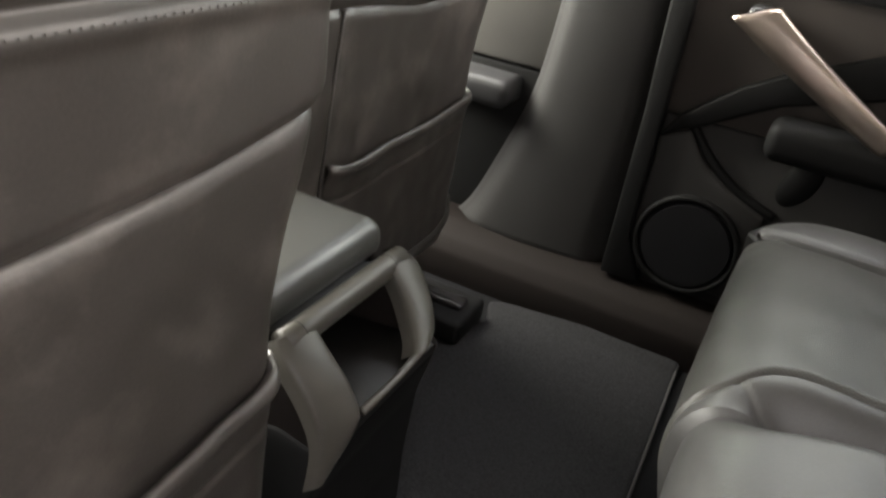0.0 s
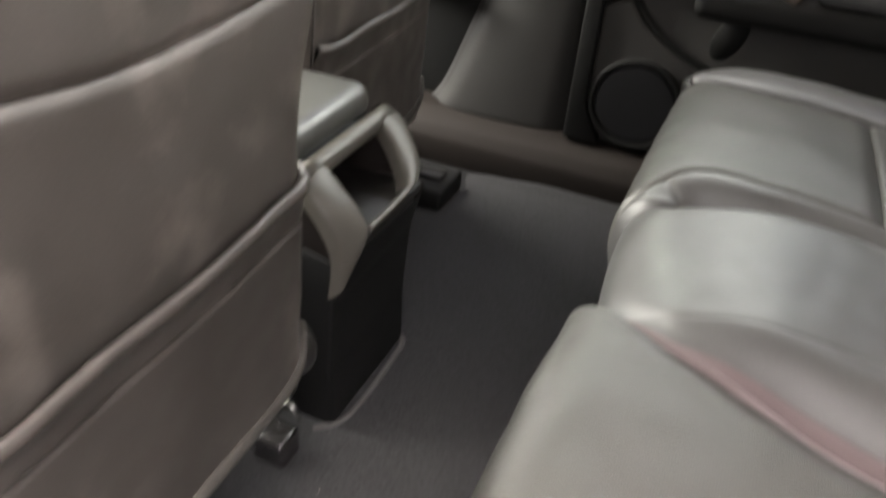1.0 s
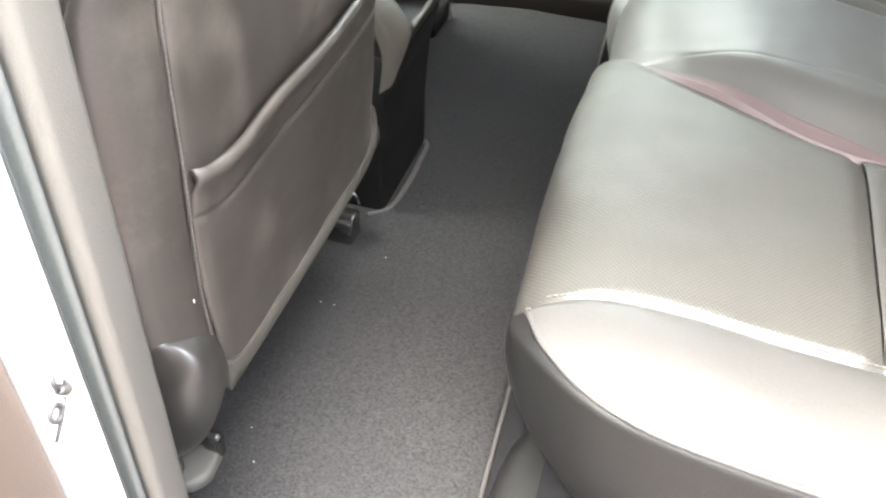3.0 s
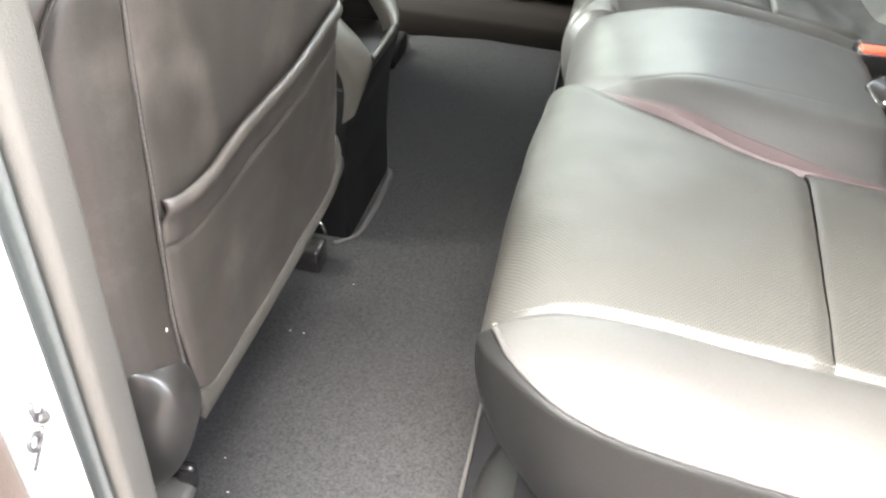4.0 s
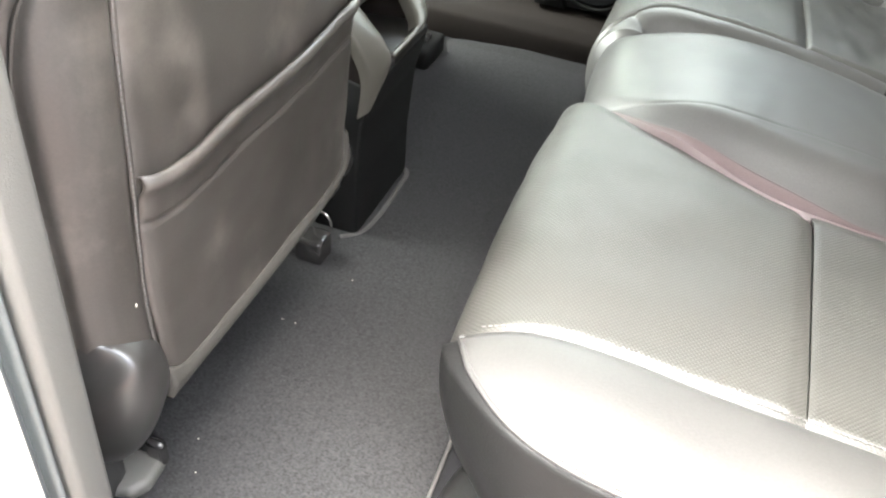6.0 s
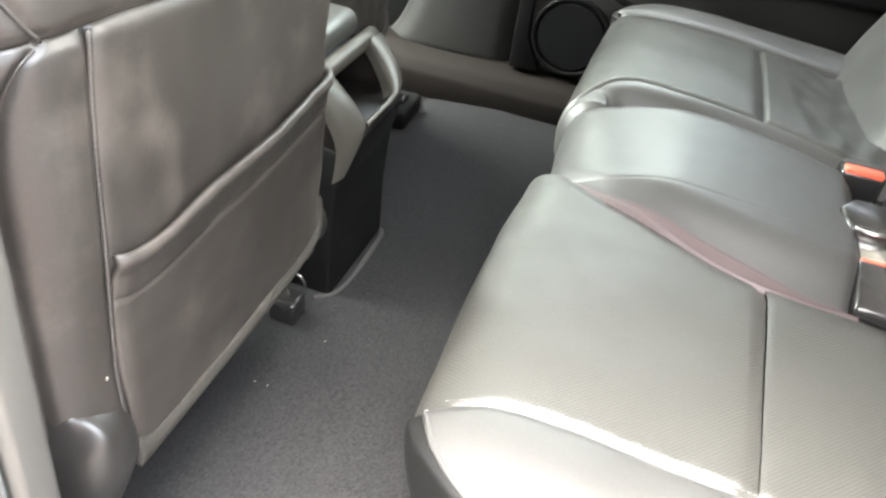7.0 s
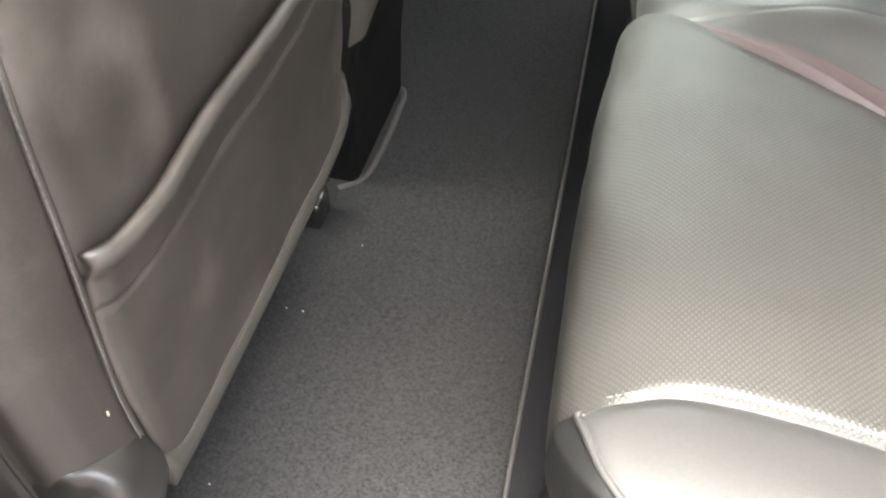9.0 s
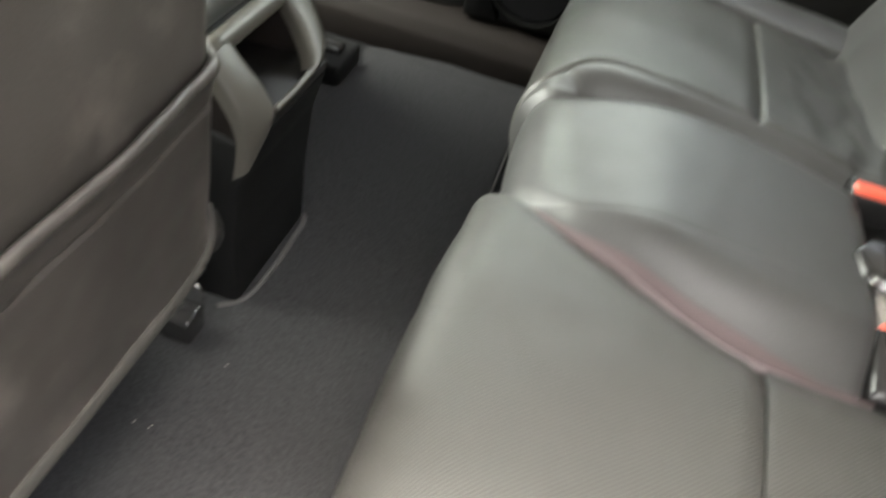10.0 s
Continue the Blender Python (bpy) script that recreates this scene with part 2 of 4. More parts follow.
def prism(name, outline, axis, lo, hi, mat, parent=None, label="", bevel=0.004, segments=2):
    """A plate whose outline (pairs in the two other axes) is drawn out along an axis."""
    bm = bmesh.new()

    def at(p, d):
        q = list(p)
        q.insert("xyz".index(axis), d)
        return q

    a = [bm.verts.new(at(p, lo)) for p in outline]
    b = [bm.verts.new(at(p, hi)) for p in outline]
    n = len(outline)
    bm.faces.new(a)
    bm.faces.new(b[::-1])
    for k in range(n):
        bm.faces.new((a[k], b[k], b[(k + 1) % n], a[(k + 1) % n]))
    bmesh.ops.recalc_face_normals(bm, faces=bm.faces)
    if bevel:
        bmesh.ops.bevel(bm, geom=list(bm.edges), offset=bevel, segments=segments, affect="EDGES", profile=0.5)
    return part(name, bm, mat, parent, label, True)


def tube(name, pts, radius, mat, parent=None, label="", sides=8, closed=False):
    """A round cord, wire or welt along points."""
    pts = [Vector(p) for p in pts]
    n = len(pts)
    verts, faces = [], []
    for k, p in enumerate(pts):
        a, b = (pts[(k - 1) % n], pts[(k + 1) % n]) if closed else (pts[max(k - 1, 0)], pts[min(k + 1, n - 1)])
        d = (b - a).normalized()
        side = d.cross(Vector((0.13, 0.21, 1.0))).normalized()
        up = side.cross(d)
        verts += [p + radius * (math.cos(2 * math.pi * q / sides) * side + math.sin(2 * math.pi * q / sides) * up) for q in range(sides)]
    for k in range(n if closed else n - 1):
        for q in range(sides):
            a, b = k * sides + q, k * sides + (q + 1) % sides
            c, d = ((k + 1) % n) * sides + (q + 1) % sides, ((k + 1) % n) * sides + q
            faces.append((a, b, c, d))
    if not closed:
        faces += [tuple(range(sides))[::-1], tuple(range((n - 1) * sides, n * sides))]
    mesh = bpy.data.meshes.new(name)
    mesh.from_pydata(verts, [], faces)
    return link(name, mesh, mat, parent, label)


def stitches(name, pts, mat, parent, step=0.005, length=0.0034, radius=0.0006):
    """A row of short threads along a line."""
    pts = [Vector(p) for p in pts]
    run, verts, faces = 0.0, [], []
    for a, b in zip(pts, pts[1:]):
        d = (b - a)
        size = d.length
        if size < 1e-6:
            continue
        d /= size
        s = d.cross(Vector((0.3, 0.5, 0.8))).normalized() * radius
        t = d.cross(s).normalized() * radius
        pos = (-run) % step
        while pos < size:
            c = a + d * pos
            k = len(verts)
            e = c + d * length
            verts += [c + s, c + t, c - s, c - t, e + s, e + t, e - s, e - t]
            faces += [(k, k + 1, k + 5, k + 4), (k + 1, k + 2, k + 6, k + 5), (k + 2, k + 3, k + 7, k + 6), (k + 3, k, k + 4, k + 7), (k + 3, k + 2, k + 1, k), (k + 4, k + 5, k + 6, k + 7)]
            pos += step
        run += size
    mesh = bpy.data.meshes.new(name)
    mesh.from_pydata(verts, [], faces)
    ob = link(name, mesh, mat, parent, smooth=False)
    ob["kind"] = "stuff"
    return ob


def lerp(a, b, t):
    return a + (b - a) * t


def line(x, knots):
    """A smooth-ish value at x from knots of (x, value)."""
    xs, ys = zip(*knots)
    if x <= xs[0]:
        return ys[0]
    for k in range(len(xs) - 1):
        if x <= xs[k + 1]:
            t = (x - xs[k]) / (xs[k + 1] - xs[k])
            d = [(ys[min(i + 1, len(ys) - 1)] - ys[max(i - 1, 0)]) / (xs[min(i + 1, len(xs) - 1)] - xs[max(i - 1, 0)]) * (xs[k + 1] - xs[k]) for i in (k, k + 1)]
            return (2 * t**3 - 3 * t**2 + 1) * ys[k] + (t**3 - 2 * t**2 + t) * d[0] + (-2 * t**3 + 3 * t**2) * ys[k + 1] + (t**3 - t**2) * d[1]
    return ys[-1]


def groove(d, width):
    return math.exp(-(d / width) ** 2)



# ---- the ground outside and the car's shell ----
box("ground", (-60, -60, -0.42), (60, 60, -0.36), PAVING, bevel=0)
tagged(bpy.data.objects["ground"], "reddish paved ground beside the parked car", "ground", kind="structure")
FLOOR_Z = -0.004
# unseen wall, added to keep low sky light off the open door side
box("light_block_wall", (-8, -2.3, -0.4), (9, -2.1, 2.4), PLASTER, bevel=0)
tagged(bpy.data.objects["light_block_wall"], "unseen plain wall added to block low sky light", "wall", kind="structure")


def structure(ob, label, category):
    return tagged(ob, label, category, kind="structure")


structure(box("floor", (-1.5, -0.05, -0.08), (1.2, 1.46, FLOOR_Z), CARPET_DARK, bevel=0), "dark carpeted car floor under the mat", "floor")
structure(box("ceiling", (-1.0, -0.09, 1.06), (1.25, 1.36, 1.1), ROOF_CLOTH, bevel=0.01), "grey cloth headliner under the car roof", "ceiling")
structure(box("wall_front", (-1.55, -0.1, -0.08), (-1.15, 1.52, 0.72), PLASTIC, bevel=0.03), "black plastic dashboard closing the cabin", "dashboard")
structure(box("wall_rear", (1.0, -0.05, -0.08), (1.25, 1.5, 0.9), TRIM, bevel=0.01), "dark trim behind the rear seat back", "wall")
structure(box("wall_left", (-1.15, -0.1, -0.3), (-0.12, -0.03, 0.68), TRIM, bevel=0.01), "dark lower side of the front cabin", "wall")


# sill of the open door, under the camera
structure(box("door_sill", (0.02, -0.16, -0.3), (1.1, -0.02, 0.0), PLASTIC, bevel=0.02), "black plastic scuff plate on the door sill", "sill")

# door pillar with its seals, beside the open rear door
pillar = thing("door_pillar", (0.05, -0.04, 0.0), "taupe trimmed door pillar with black rubber weatherstrip and white paint", "pillar", kind="structure")


def lean(v):
    return (v[0] + 0.05 * (v[2] - 0.4), v[1], v[2])


prism("inner_trim", [(-0.11, 0.004), (0.068, 0.002), (0.075, -0.004), (0.073, -0.027), (0.066, -0.031), (-0.11, -0.031)], "z", -0.02, 1.06, TRIM_LIGHT, pillar, "taupe grained plastic trim", 0.003)
prism("weatherstrip", [(0.02, -0.0325), (0.06, -0.0325), (0.067, -0.035), (0.064, -0.039), (0.055, -0.04), (0.06, -0.044), (0.056, -0.048), (0.04, -0.049), (0.02, -0.049)], "z", -0.05, 1.06, RUBBER, pillar, "double-lipped rubber seal", 0.002)
prism("sealant_edge", [(0.03, -0.0495), (0.064, -0.0495), (0.0655, -0.0505), (0.064, -0.0515), (0.03, -0.0515)], "z", -0.3, 1.06, CREAM, pillar, "cream sealant edge", 0.0004)
prism("painted_post", [(-0.1, -0.0518), (0.05, -0.0518), (0.052, -0.054), (0.052, -0.064), (0.046, -0.067), (-0.1, -0.067)], "z", -0.3, 1.06, WHITE, pillar, "white painted metal", 0.002)
for ob in pillar.children:
    for v in ob.data.vertices:
        v.co.x += 0.05 * (v.co.z - 0.4)

# check strap on the post
strap = thing("door_check", (0.052, -0.058, 0.39), "small dark metal door check with its cable", "door hardware")
tube("hook", [(0.0535, -0.058 + 0.009 * k / 10, 0.392 - 0.006 * math.sin(math.pi * k / 10)) for k in range(11)], 0.0032, DARK_METAL, strap, "dark metal hook")
tube("stem", [(0.0535, -0.0585, 0.405), (0.0535, -0.0595, 0.398), (0.0535, -0.0585, 0.39)], 0.0018, DARK_METAL, strap)
tube("cable", [(0.0535, -0.057, 0.383), (0.054, -0.0605, 0.378), (0.054, -0.065, 0.372), (0.054, -0.074, 0.362)], 0.0014, DARK_METAL, strap, "thin grey cable")
tube("eye", [(0.0535, -0.066 + 0.0045 * math.cos(a), 0.379 + 0.006 * math.sin(a)) for a in [2 * math.pi * k / 16 for k in range(16)]], 0.0018, DARK_METAL, strap, "dark metal eye", closed=True)
# the open rear door, swung out from the post
near_door = thing("open_rear_door", (0.02, -0.5, -0.1), "open white car door with pinkish brown inner trim", "car door")
box("inner_trim", (0.01, -0.98, -0.2), (0.042, -0.07, 0.62), DOOR_TRIM, near_door, "pinkish brown inner trim", 0.006, shear=lambda v: (v[0] + 0.05 * (v[2] - 0.4), v[1], v[2]))
box("outer_skin", (-0.07, -1.02, -0.25), (0.008, -0.07, 0.64), WHITE, near_door, "white painted skin", 0.02, 3, shear=lambda v: (v[0] + 0.05 * (v[2] - 0.4), v[1], v[2]))

# unseen window on the open door, added to block light from the left
box("window_frame", (-0.05, -1.0, 0.64), (0.0, -0.93, 1.06), WHITE, near_door, "unseen white window frame added with the dark pane", 0.008)
box("light_block_pane", (-0.03, -0.93, 0.64), (-0.026, -0.09, 1.06), GLASS, near_door, "unseen dark window pane added to block light", 0)

# ---- carpet mat ----
mat_ob = thing("floor_mat", (0.1, 0.7, 0.0), "dark charcoal carpet floor mat with a stitched edge", "floor mat")


def mat_right(y):
    return line(y, [(-0.02, 0.272), (0.25, 0.265), (0.8, 0.253), (1.4, 0.238)])


def mat_left(y):
    return line(y, [(0.0, -0.3), (1.12, -0.3), (1.17, -0.2), (1.21, -0.13), (1.245, -0.085), (1.28, -0.092), (1.305, -0.102), (1.32, -0.098), (1.33, -0.08), (1.337, -0.045)])


def mat_cut(y):
    return line(y, [(0.575, -0.02), (0.60, 0.006), (0.65, 0.014), (0.75, 0.012), (0.79, 0.006), (0.80, -0.02)])


def mat_f(u, v):
    y = v * lerp(1.335, 1.366, u)
    a, b = mat_left(y), mat_right(y)
    x = lerp(a, b, u)
    z = 0.002 + 0.0018 * noise.noise((x * 9, y * 9, 0.0)) - 0.002 * groove(b - x, 0.012)
    if y > 1.31:
        z += 0.15 * (y - 1.31)
    if y < 0.04:
        z -= 0.5 * (0.04 - y)
    return (x, y, z)


sheet("carpet", mat_f, 60, 220, CARPET, mat_ob)
thick = bpy.data.objects["carpet"].modifiers.new("thickness", "SOLIDIFY")
thick.thickness, thick.offset = 0.005, 0.0
edge = [(mat_right(y) + 0.001, y, 0.003) for y in [0.01 + 0.01 * k for k in range(136)]]
tube("binding", edge, 0.0024, BINDING, mat_ob, "grey overlocked edge")
cut = [(mat_cut(y) + 0.002, y, 0.004) for y in [0.578 + 0.222 * k / 50 for k in range(51)]]
tube("cut_edge", cut, 0.0042, BINDING, mat_ob, "pale cut edge round the console")
structure(box("heel_board", (0.29, 0.02, -0.05), (0.5, 1.38, 0.10), CARPET_DARK, bevel=0.03, shear=lambda v: (v[0] + (0.04 if v[2] > 0.05 and v[0] < 0.4 else 0), v[1], v[2])), "dark carpeted step under the rear seat", "floor")

structure(prism("sill_cover", [(0.31, 0.285), (0.283, 0.20), (0.276, 0.05), (0.278, -0.02), (0.76, -0.02), (0.76, 0.285)], "z", -0.03, 0.075, SHADE_DARK, bevel=0.022, segments=4), "dark plastic sill cover under the rear seat", "sill")

# ---- rear bench ----
bench = thing("rear_bench_seat", (0.5, 0.68, 0.05), "black leather rear bench seat with perforated outer cushions", "bench seat")
PROFILE = [(0.42, 0.06), (0.352, 0.11), (0.305, 0.175), (0.279, 0.24), (0.272, 0.285), (0.281, 0.32), (0.308, 0.342), (0.35, 0.35), (0.42, 0.349), (0.5, 0.344), (0.58, 0.336), (0.66, 0.324), (0.74, 0.315)]


def spline(points, steps=24):
    out = []
    p = [points[0]] + list(points) + [points[-1]]
    for k in range(1, len(p) - 2):
        for s in range(steps):
            t = s / steps
            out.append(tuple(0.5 * (2 * p[k][i] + (p[k + 1][i] - p[k - 1][i]) * t + (2 * p[k - 1][i] - 5 * p[k][i] + 4 * p[k + 1][i] - p[k + 2][i]) * t * t + (3 * p[k][i] - p[k - 1][i] - 3 * p[k + 1][i] + p[k + 2][i]) * t**3) for i in range(len(points[0]))))
    out.append(tuple(points[-1]))
    return out


CURVE = np.array(spline(PROFILE))
RUN = np.concatenate([[0], np.cumsum(np.linalg.norm(np.diff(CURVE, axis=0), axis=1))])


def profile(a):
    """Place and outward normal in the x-z plane, a metres along the cushion's profile."""
    x, z = float(np.interp(a, RUN, CURVE[:, 0])), float(np.interp(a, RUN, CURVE[:, 1]))
    x2, z2 = float(np.interp(a + 0.004, RUN, CURVE[:, 0])), float(np.interp(a + 0.004, RUN, CURVE[:, 1]))
    x1, z1 = float(np.interp(a - 0.004, RUN, CURVE[:, 0])), float(np.interp(a - 0.004, RUN, CURVE[:, 1]))
    d = math.hypot(x2 - x1, z2 - z1) or 1
    return x, z, -(z2 - z1) / d, (x2 - x1) / d


def run_at(x):
    """Metres along the profile at which its top is at x."""
    top = int(np.argmin(CURVE[:, 0]))
    return float(np.interp(x, CURVE[top:, 0], RUN[top:]))


SEAM_L = [(0.26, 0.151), (0.275, 0.153), (0.30, 0.168), (0.34, 0.181), (0.41, 0.183), (0.474, 0.18), (0.555, 0.184), (0.72, 0.192)]
VALLEY_L = [(0.27, 0.572), (0.30, 0.557), (0.333, 0.537), (0.365, 0.516), (0.40, 0.501), (0.45, 0.48), (0.50, 0.461), (0.545, 0.451), (0.595, 0.452), (0.645, 0.462), (0.74, 0.475)]
CREST_L = [(0.27, 0.575), (0.30, 0.561), (0.32, 0.551), (0.37, 0.545), (0.43, 0.546), (0.50, 0.546), (0.56, 0.547), (0.645, 0.55), (0.74, 0.55)]
VALLEY_R = [(0.27, 0.765), (0.30, 0.766), (0.376, 0.772), (0.5, 0.775), (0.63, 0.755), (0.74, 0.745)]
CREST_R = [(0.27, 0.778), (0.289, 0.788), (0.334, 0.822), (0.43, 0.826), (0.54, 0.818), (0.63, 0.802), (0.74, 0.79)]
SEAM_R = [(0.26, 1.21), (0.30, 1.19), (0.34, 1.175), (0.555, 1.165), (0.74, 1.155)]


def ease(t):
    t = max(0.0, min(1.0, t))
    return t * t * (3 - 2 * t)


def cushion(back, left, right, lo, hi, drop_l, drop_r, lift, wide_l, wide_r, ends=(0.0, 0.0), ramp=False, wrinkle=0.0, edges=None, crease=None, tilt=(0.0, 0.0), bulge=0.0, wall=None, fold=None):
    """A padded field of the bench between two lines, from lo to hi metres along the profile."""
    def f(u, v):
        a = lerp(lo, hi, u)
        x, z, nx, nz = profile(a)
        yl, yr = line(x, left), line(x, right)
        y = lerp(yl, yr, v)
        f0 = -0.2 + 0.45 * ease((y - line(x, VALLEY_L)) / 0.14) if ramp else 0.25
        d = lift * (f0 + (1 - f0) * ease((x - 0.28) / 0.17) if z > 0.3 else f0) if ramp else lift
        el, er = (line(x, edges[0]), line(x, edges[1])) if edges else (yl, yr)
        drop_n = drop_l * max(0.7, min(1.0, (x - 0.31) / 0.13 if z > 0.3 else 0.0)) if ramp else drop_l
        fade = 0.2 + 0.8 * ease((x - 0.285) / 0.07) if z > 0.3 else 0.2
        d -= max(0.25, nz) * fade * (drop_n * groove(y - el, wide_l) + drop_r * groove(er - y, wide_r))
        if fold:
            (xa, ya), (xb, yb) = fold
            t = max(0.0, min(1.0, ((x - xa) * (xb - xa) + (y - ya) * (yb - ya)) / ((xb - xa) ** 2 + (yb - ya) ** 2)))
            d -= 0.0035 * groove(math.hypot(x - lerp(xa, xb, t), y - lerp(ya, yb, t)), 0.0028) if z > 0.3 else 0.0
        d -= max(0.25, nz) * (tilt[0] * (1 - v) ** 1.6 + tilt[1] * v ** 1.6)
        if wall:
            roll = line(x, [(0.27, 0.03), (0.33, 0.03), (0.40, 0.045), (0.48, 0.066), (0.56, 0.07), (0.65, 0.07)])
            k = max(0.0, min(1.0, (y - line(x, wall[0])) / roll))
            deep = wall[1] * (0.15 + 0.85 * ease((x - 0.30) / 0.2) if z > 0.3 else 0.15)
            d -= max(0.25, nz) * deep * (1 - ease(k))
        if crease:
            d -= 0.0012 * groove(y - line(x, crease), 0.0018) * (max(0.0, min(1.0, (0.62 - x) / 0.1)) if z > 0.3 else 0.0)
        d -= 0.005 * ends[0] * groove(a - lo, 0.003) + 0.006 * ends[1] * groove(hi - a, 0.011)
        d += (0.0008 if ramp else 0.002) * noise.noise((x * 11, y * 14, 3.0)) + 0.0007 * noise.noise((x * 35, y * 25, 9.0))
        if wrinkle:
            d += 0.004 * wrinkle * noise.noise((x * 30 + y * 10, y * 14 - x * 22, 4.0)) * min(1.0, max(0.0, (x - 0.56) * 12))
        return (x + nx * d + (back + bulge * 4 * v * (1 - v)) * max(0.0, 1 - (x - 0.27) / 0.15), y, z + nz * d)
    return f


A0, A1, A2 = 0.0, run_at(0.552), run_at(0.735)
DOWN = (0.04, 0, -0.06)
sheet("front_insert", cushion(0, SEAM_L, VALLEY_L, A0, A1, 0.007, 0.006, 0.0, 0.005, 0.012, (0, 1), tilt=(0.015, 0.0), bulge=-0.007), 130, 190, PERFORATED, bench, "perforated leather insert", DOWN, crisp=True)
sheet("rear_insert", cushion(0, SEAM_L, VALLEY_L, A1, A2, 0.007, 0.006, 0.0, 0.005, 0.012, (0.3, 0), tilt=(0.017, 0.0)), 50, 100, PERFORATED, bench, "perforated leather insert", DOWN, crisp=True)
WELT_WIDE = [(0.27, 0.002), (0.335, 0.002), (0.365, 0.005), (0.40, 0.01), (0.45, 0.015), (0.50, 0.018), (0.545, 0.016), (0.59, 0.008), (0.64, 0.003), (0.74, 0.003)]
WELT_L = [(x, line(x, VALLEY_L) + line(x, WELT_WIDE)) for x in (0.27, 0.30, 0.333, 0.365, 0.40, 0.45, 0.50, 0.545, 0.595, 0.645, 0.74)]
WALL = (VALLEY_L, 0.034)
sheet("middle_welt", cushion(0.02, VALLEY_L, WELT_L, A0, run_at(0.648), 0.0, 0.03, 0.03, 0.02, 0.02, ramp=True, edges=(VALLEY_L, VALLEY_R), wall=WALL), 150, 24, LEATHER_BOUNCE, bench, "smooth leather welt side, coloured for reddish bounce light", DOWN)
sheet("middle_pad", cushion(0.02, WELT_L, VALLEY_R, A0, run_at(0.648), 0.0, 0.03, 0.03, 0.02, 0.02, (0, 2), ramp=True, edges=(VALLEY_L, VALLEY_R), crease=CREST_L, wall=WALL), 150, 190, LEATHER, bench, "smooth leather middle pad", DOWN, crisp=True)
sheet("inner_welt", cushion(0.018, VALLEY_R, CREST_R, A0, A2, 0.034, 0.010, 0.018, 0.022, 0.0035, fold=((0.293, 0.818), (0.335, 0.757))), 240, 40, LEATHER, bench, "smooth leather welt side", DOWN)
sheet("front_insert", cushion(0.015, CREST_R, SEAM_R, A0, run_at(0.54), 0.007, 0.016, 0.018, 0.0035, 0.012, (0, 1), tilt=(0.0, 0.016)), 130, 100, PERFORATED, bench, "perforated leather insert", DOWN)
sheet("rear_insert", cushion(0.015, CREST_R, SEAM_R, run_at(0.54), A2, 0.006, 0.016, 0.018, 0.005, 0.012, (1, 0), wrinkle=1.3, tilt=(0.0, 0.016)), 70, 110, PERFORATED, bench, "wrinkled perforated leather insert", DOWN)

# outer bolsters: rounded in plan, with piping along the rim and a side panel under it
PANEL = [(0.272, 0.160), (0.277, 0.147), (0.292, 0.127), (0.338, 0.091), (0.384, 0.075), (0.44, 0.068), (0.54, 0.065), (0.74, 0.063)]
RIM = [(0.284, 0.166), (0.292, 0.148), (0.305, 0.126), (0.342, 0.093), (0.384, 0.076), (0.44, 0.069), (0.54, 0.066), (0.74, 0.064)]


def bolster(mirror):
    def place(p):
        return (p[0], 1.372 - p[1], p[2] + 0.012) if mirror else p

    def rim_z(x):
        return line(x, [(0.27, 0.316), (0.30, 0.325), (0.40, 0.325), (0.55, 0.315), (0.735, 0.30)])

    def pad(u, v):
        x = lerp(0.285, 0.735, u ** 1.6)
        ys, yr = (line(x, SEAM_L), line(x, RIM))
        y = lerp(ys, yr, v)
        z0 = line(x, [(0.27, 0.323), (0.34, 0.333), (0.45, 0.332), (0.555, 0.322), (0.735, 0.303)])
        wide = ys - yr
        dome = 0.11 * wide * math.sin(math.pi * min(1, v * 1.0)) ** 0.8
        z = lerp(z0, rim_z(x), v) + dome - 0.003 * groove(v * wide, 0.006) + 0.0022 * noise.noise((x * 14, y * 20, 2.0)) * math.sin(math.pi * v)
        return place((x, y, z))

    def panel(u, v):
        x = lerp(0.274, 0.735, u ** 1.6)
        y = line(x, PANEL)
        z = rim_z(x) - 0.004
        k = v
        front = max(0.0, 1 - (x - 0.274) / 0.13)
        inset = 0.06 * k ** 2 - 0.012 * math.sin(math.pi * k)
        return place((x + front * (0.085 * k ** 1.7 - 0.006 * math.sin(math.pi * k)), y + inset * (1 - 0.5 * front), lerp(z, 0.10, k)))

    sheet("side_bolster", pad, 70, 40, LEATHER, bench, "smooth leather side bolster", (0.02, 0.02 if not mirror else -0.02, -0.06))
    sheet("side_panel", panel, 70, 24, SHADE_DARK, bench, "leather side panel, darkened for the shade on its side", (0.03, 0.03 if not mirror else -0.03, 0))
    rim = [pad(k / 80, 1.0) for k in range(81)]
    tube("piping", [Vector(p) + Vector((0, 0, -0.001)) for p in rim], 0.0028, LEATHER, bench, "leather piping")
    seam = [pad(k / 80, 0.0) for k in range(81)]
    stitches("seam_stitching", [Vector(p) + Vector((0, 0.004 if not mirror else -0.004, 0.004)) for p in seam[9:]], THREAD, bench)
    stitches("piping_stitching", [Vector(p) + Vector((0, 0, -0.006)) for p in rim], THREAD, bench)


bolster(False)
bolster(True)
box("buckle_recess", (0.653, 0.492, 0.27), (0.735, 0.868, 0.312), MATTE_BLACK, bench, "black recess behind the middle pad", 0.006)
tube("recess_piping", spline([(0.654, 0.815, 0.322), (0.65, 0.76, 0.327), (0.648, 0.66, 0.329), (0.65, 0.56, 0.327), (0.655, 0.515, 0.323), (0.672, 0.495, 0.318), (0.70, 0.488, 0.315)], 10), 0.003, LEATHER, bench, "leather piping round the recess")
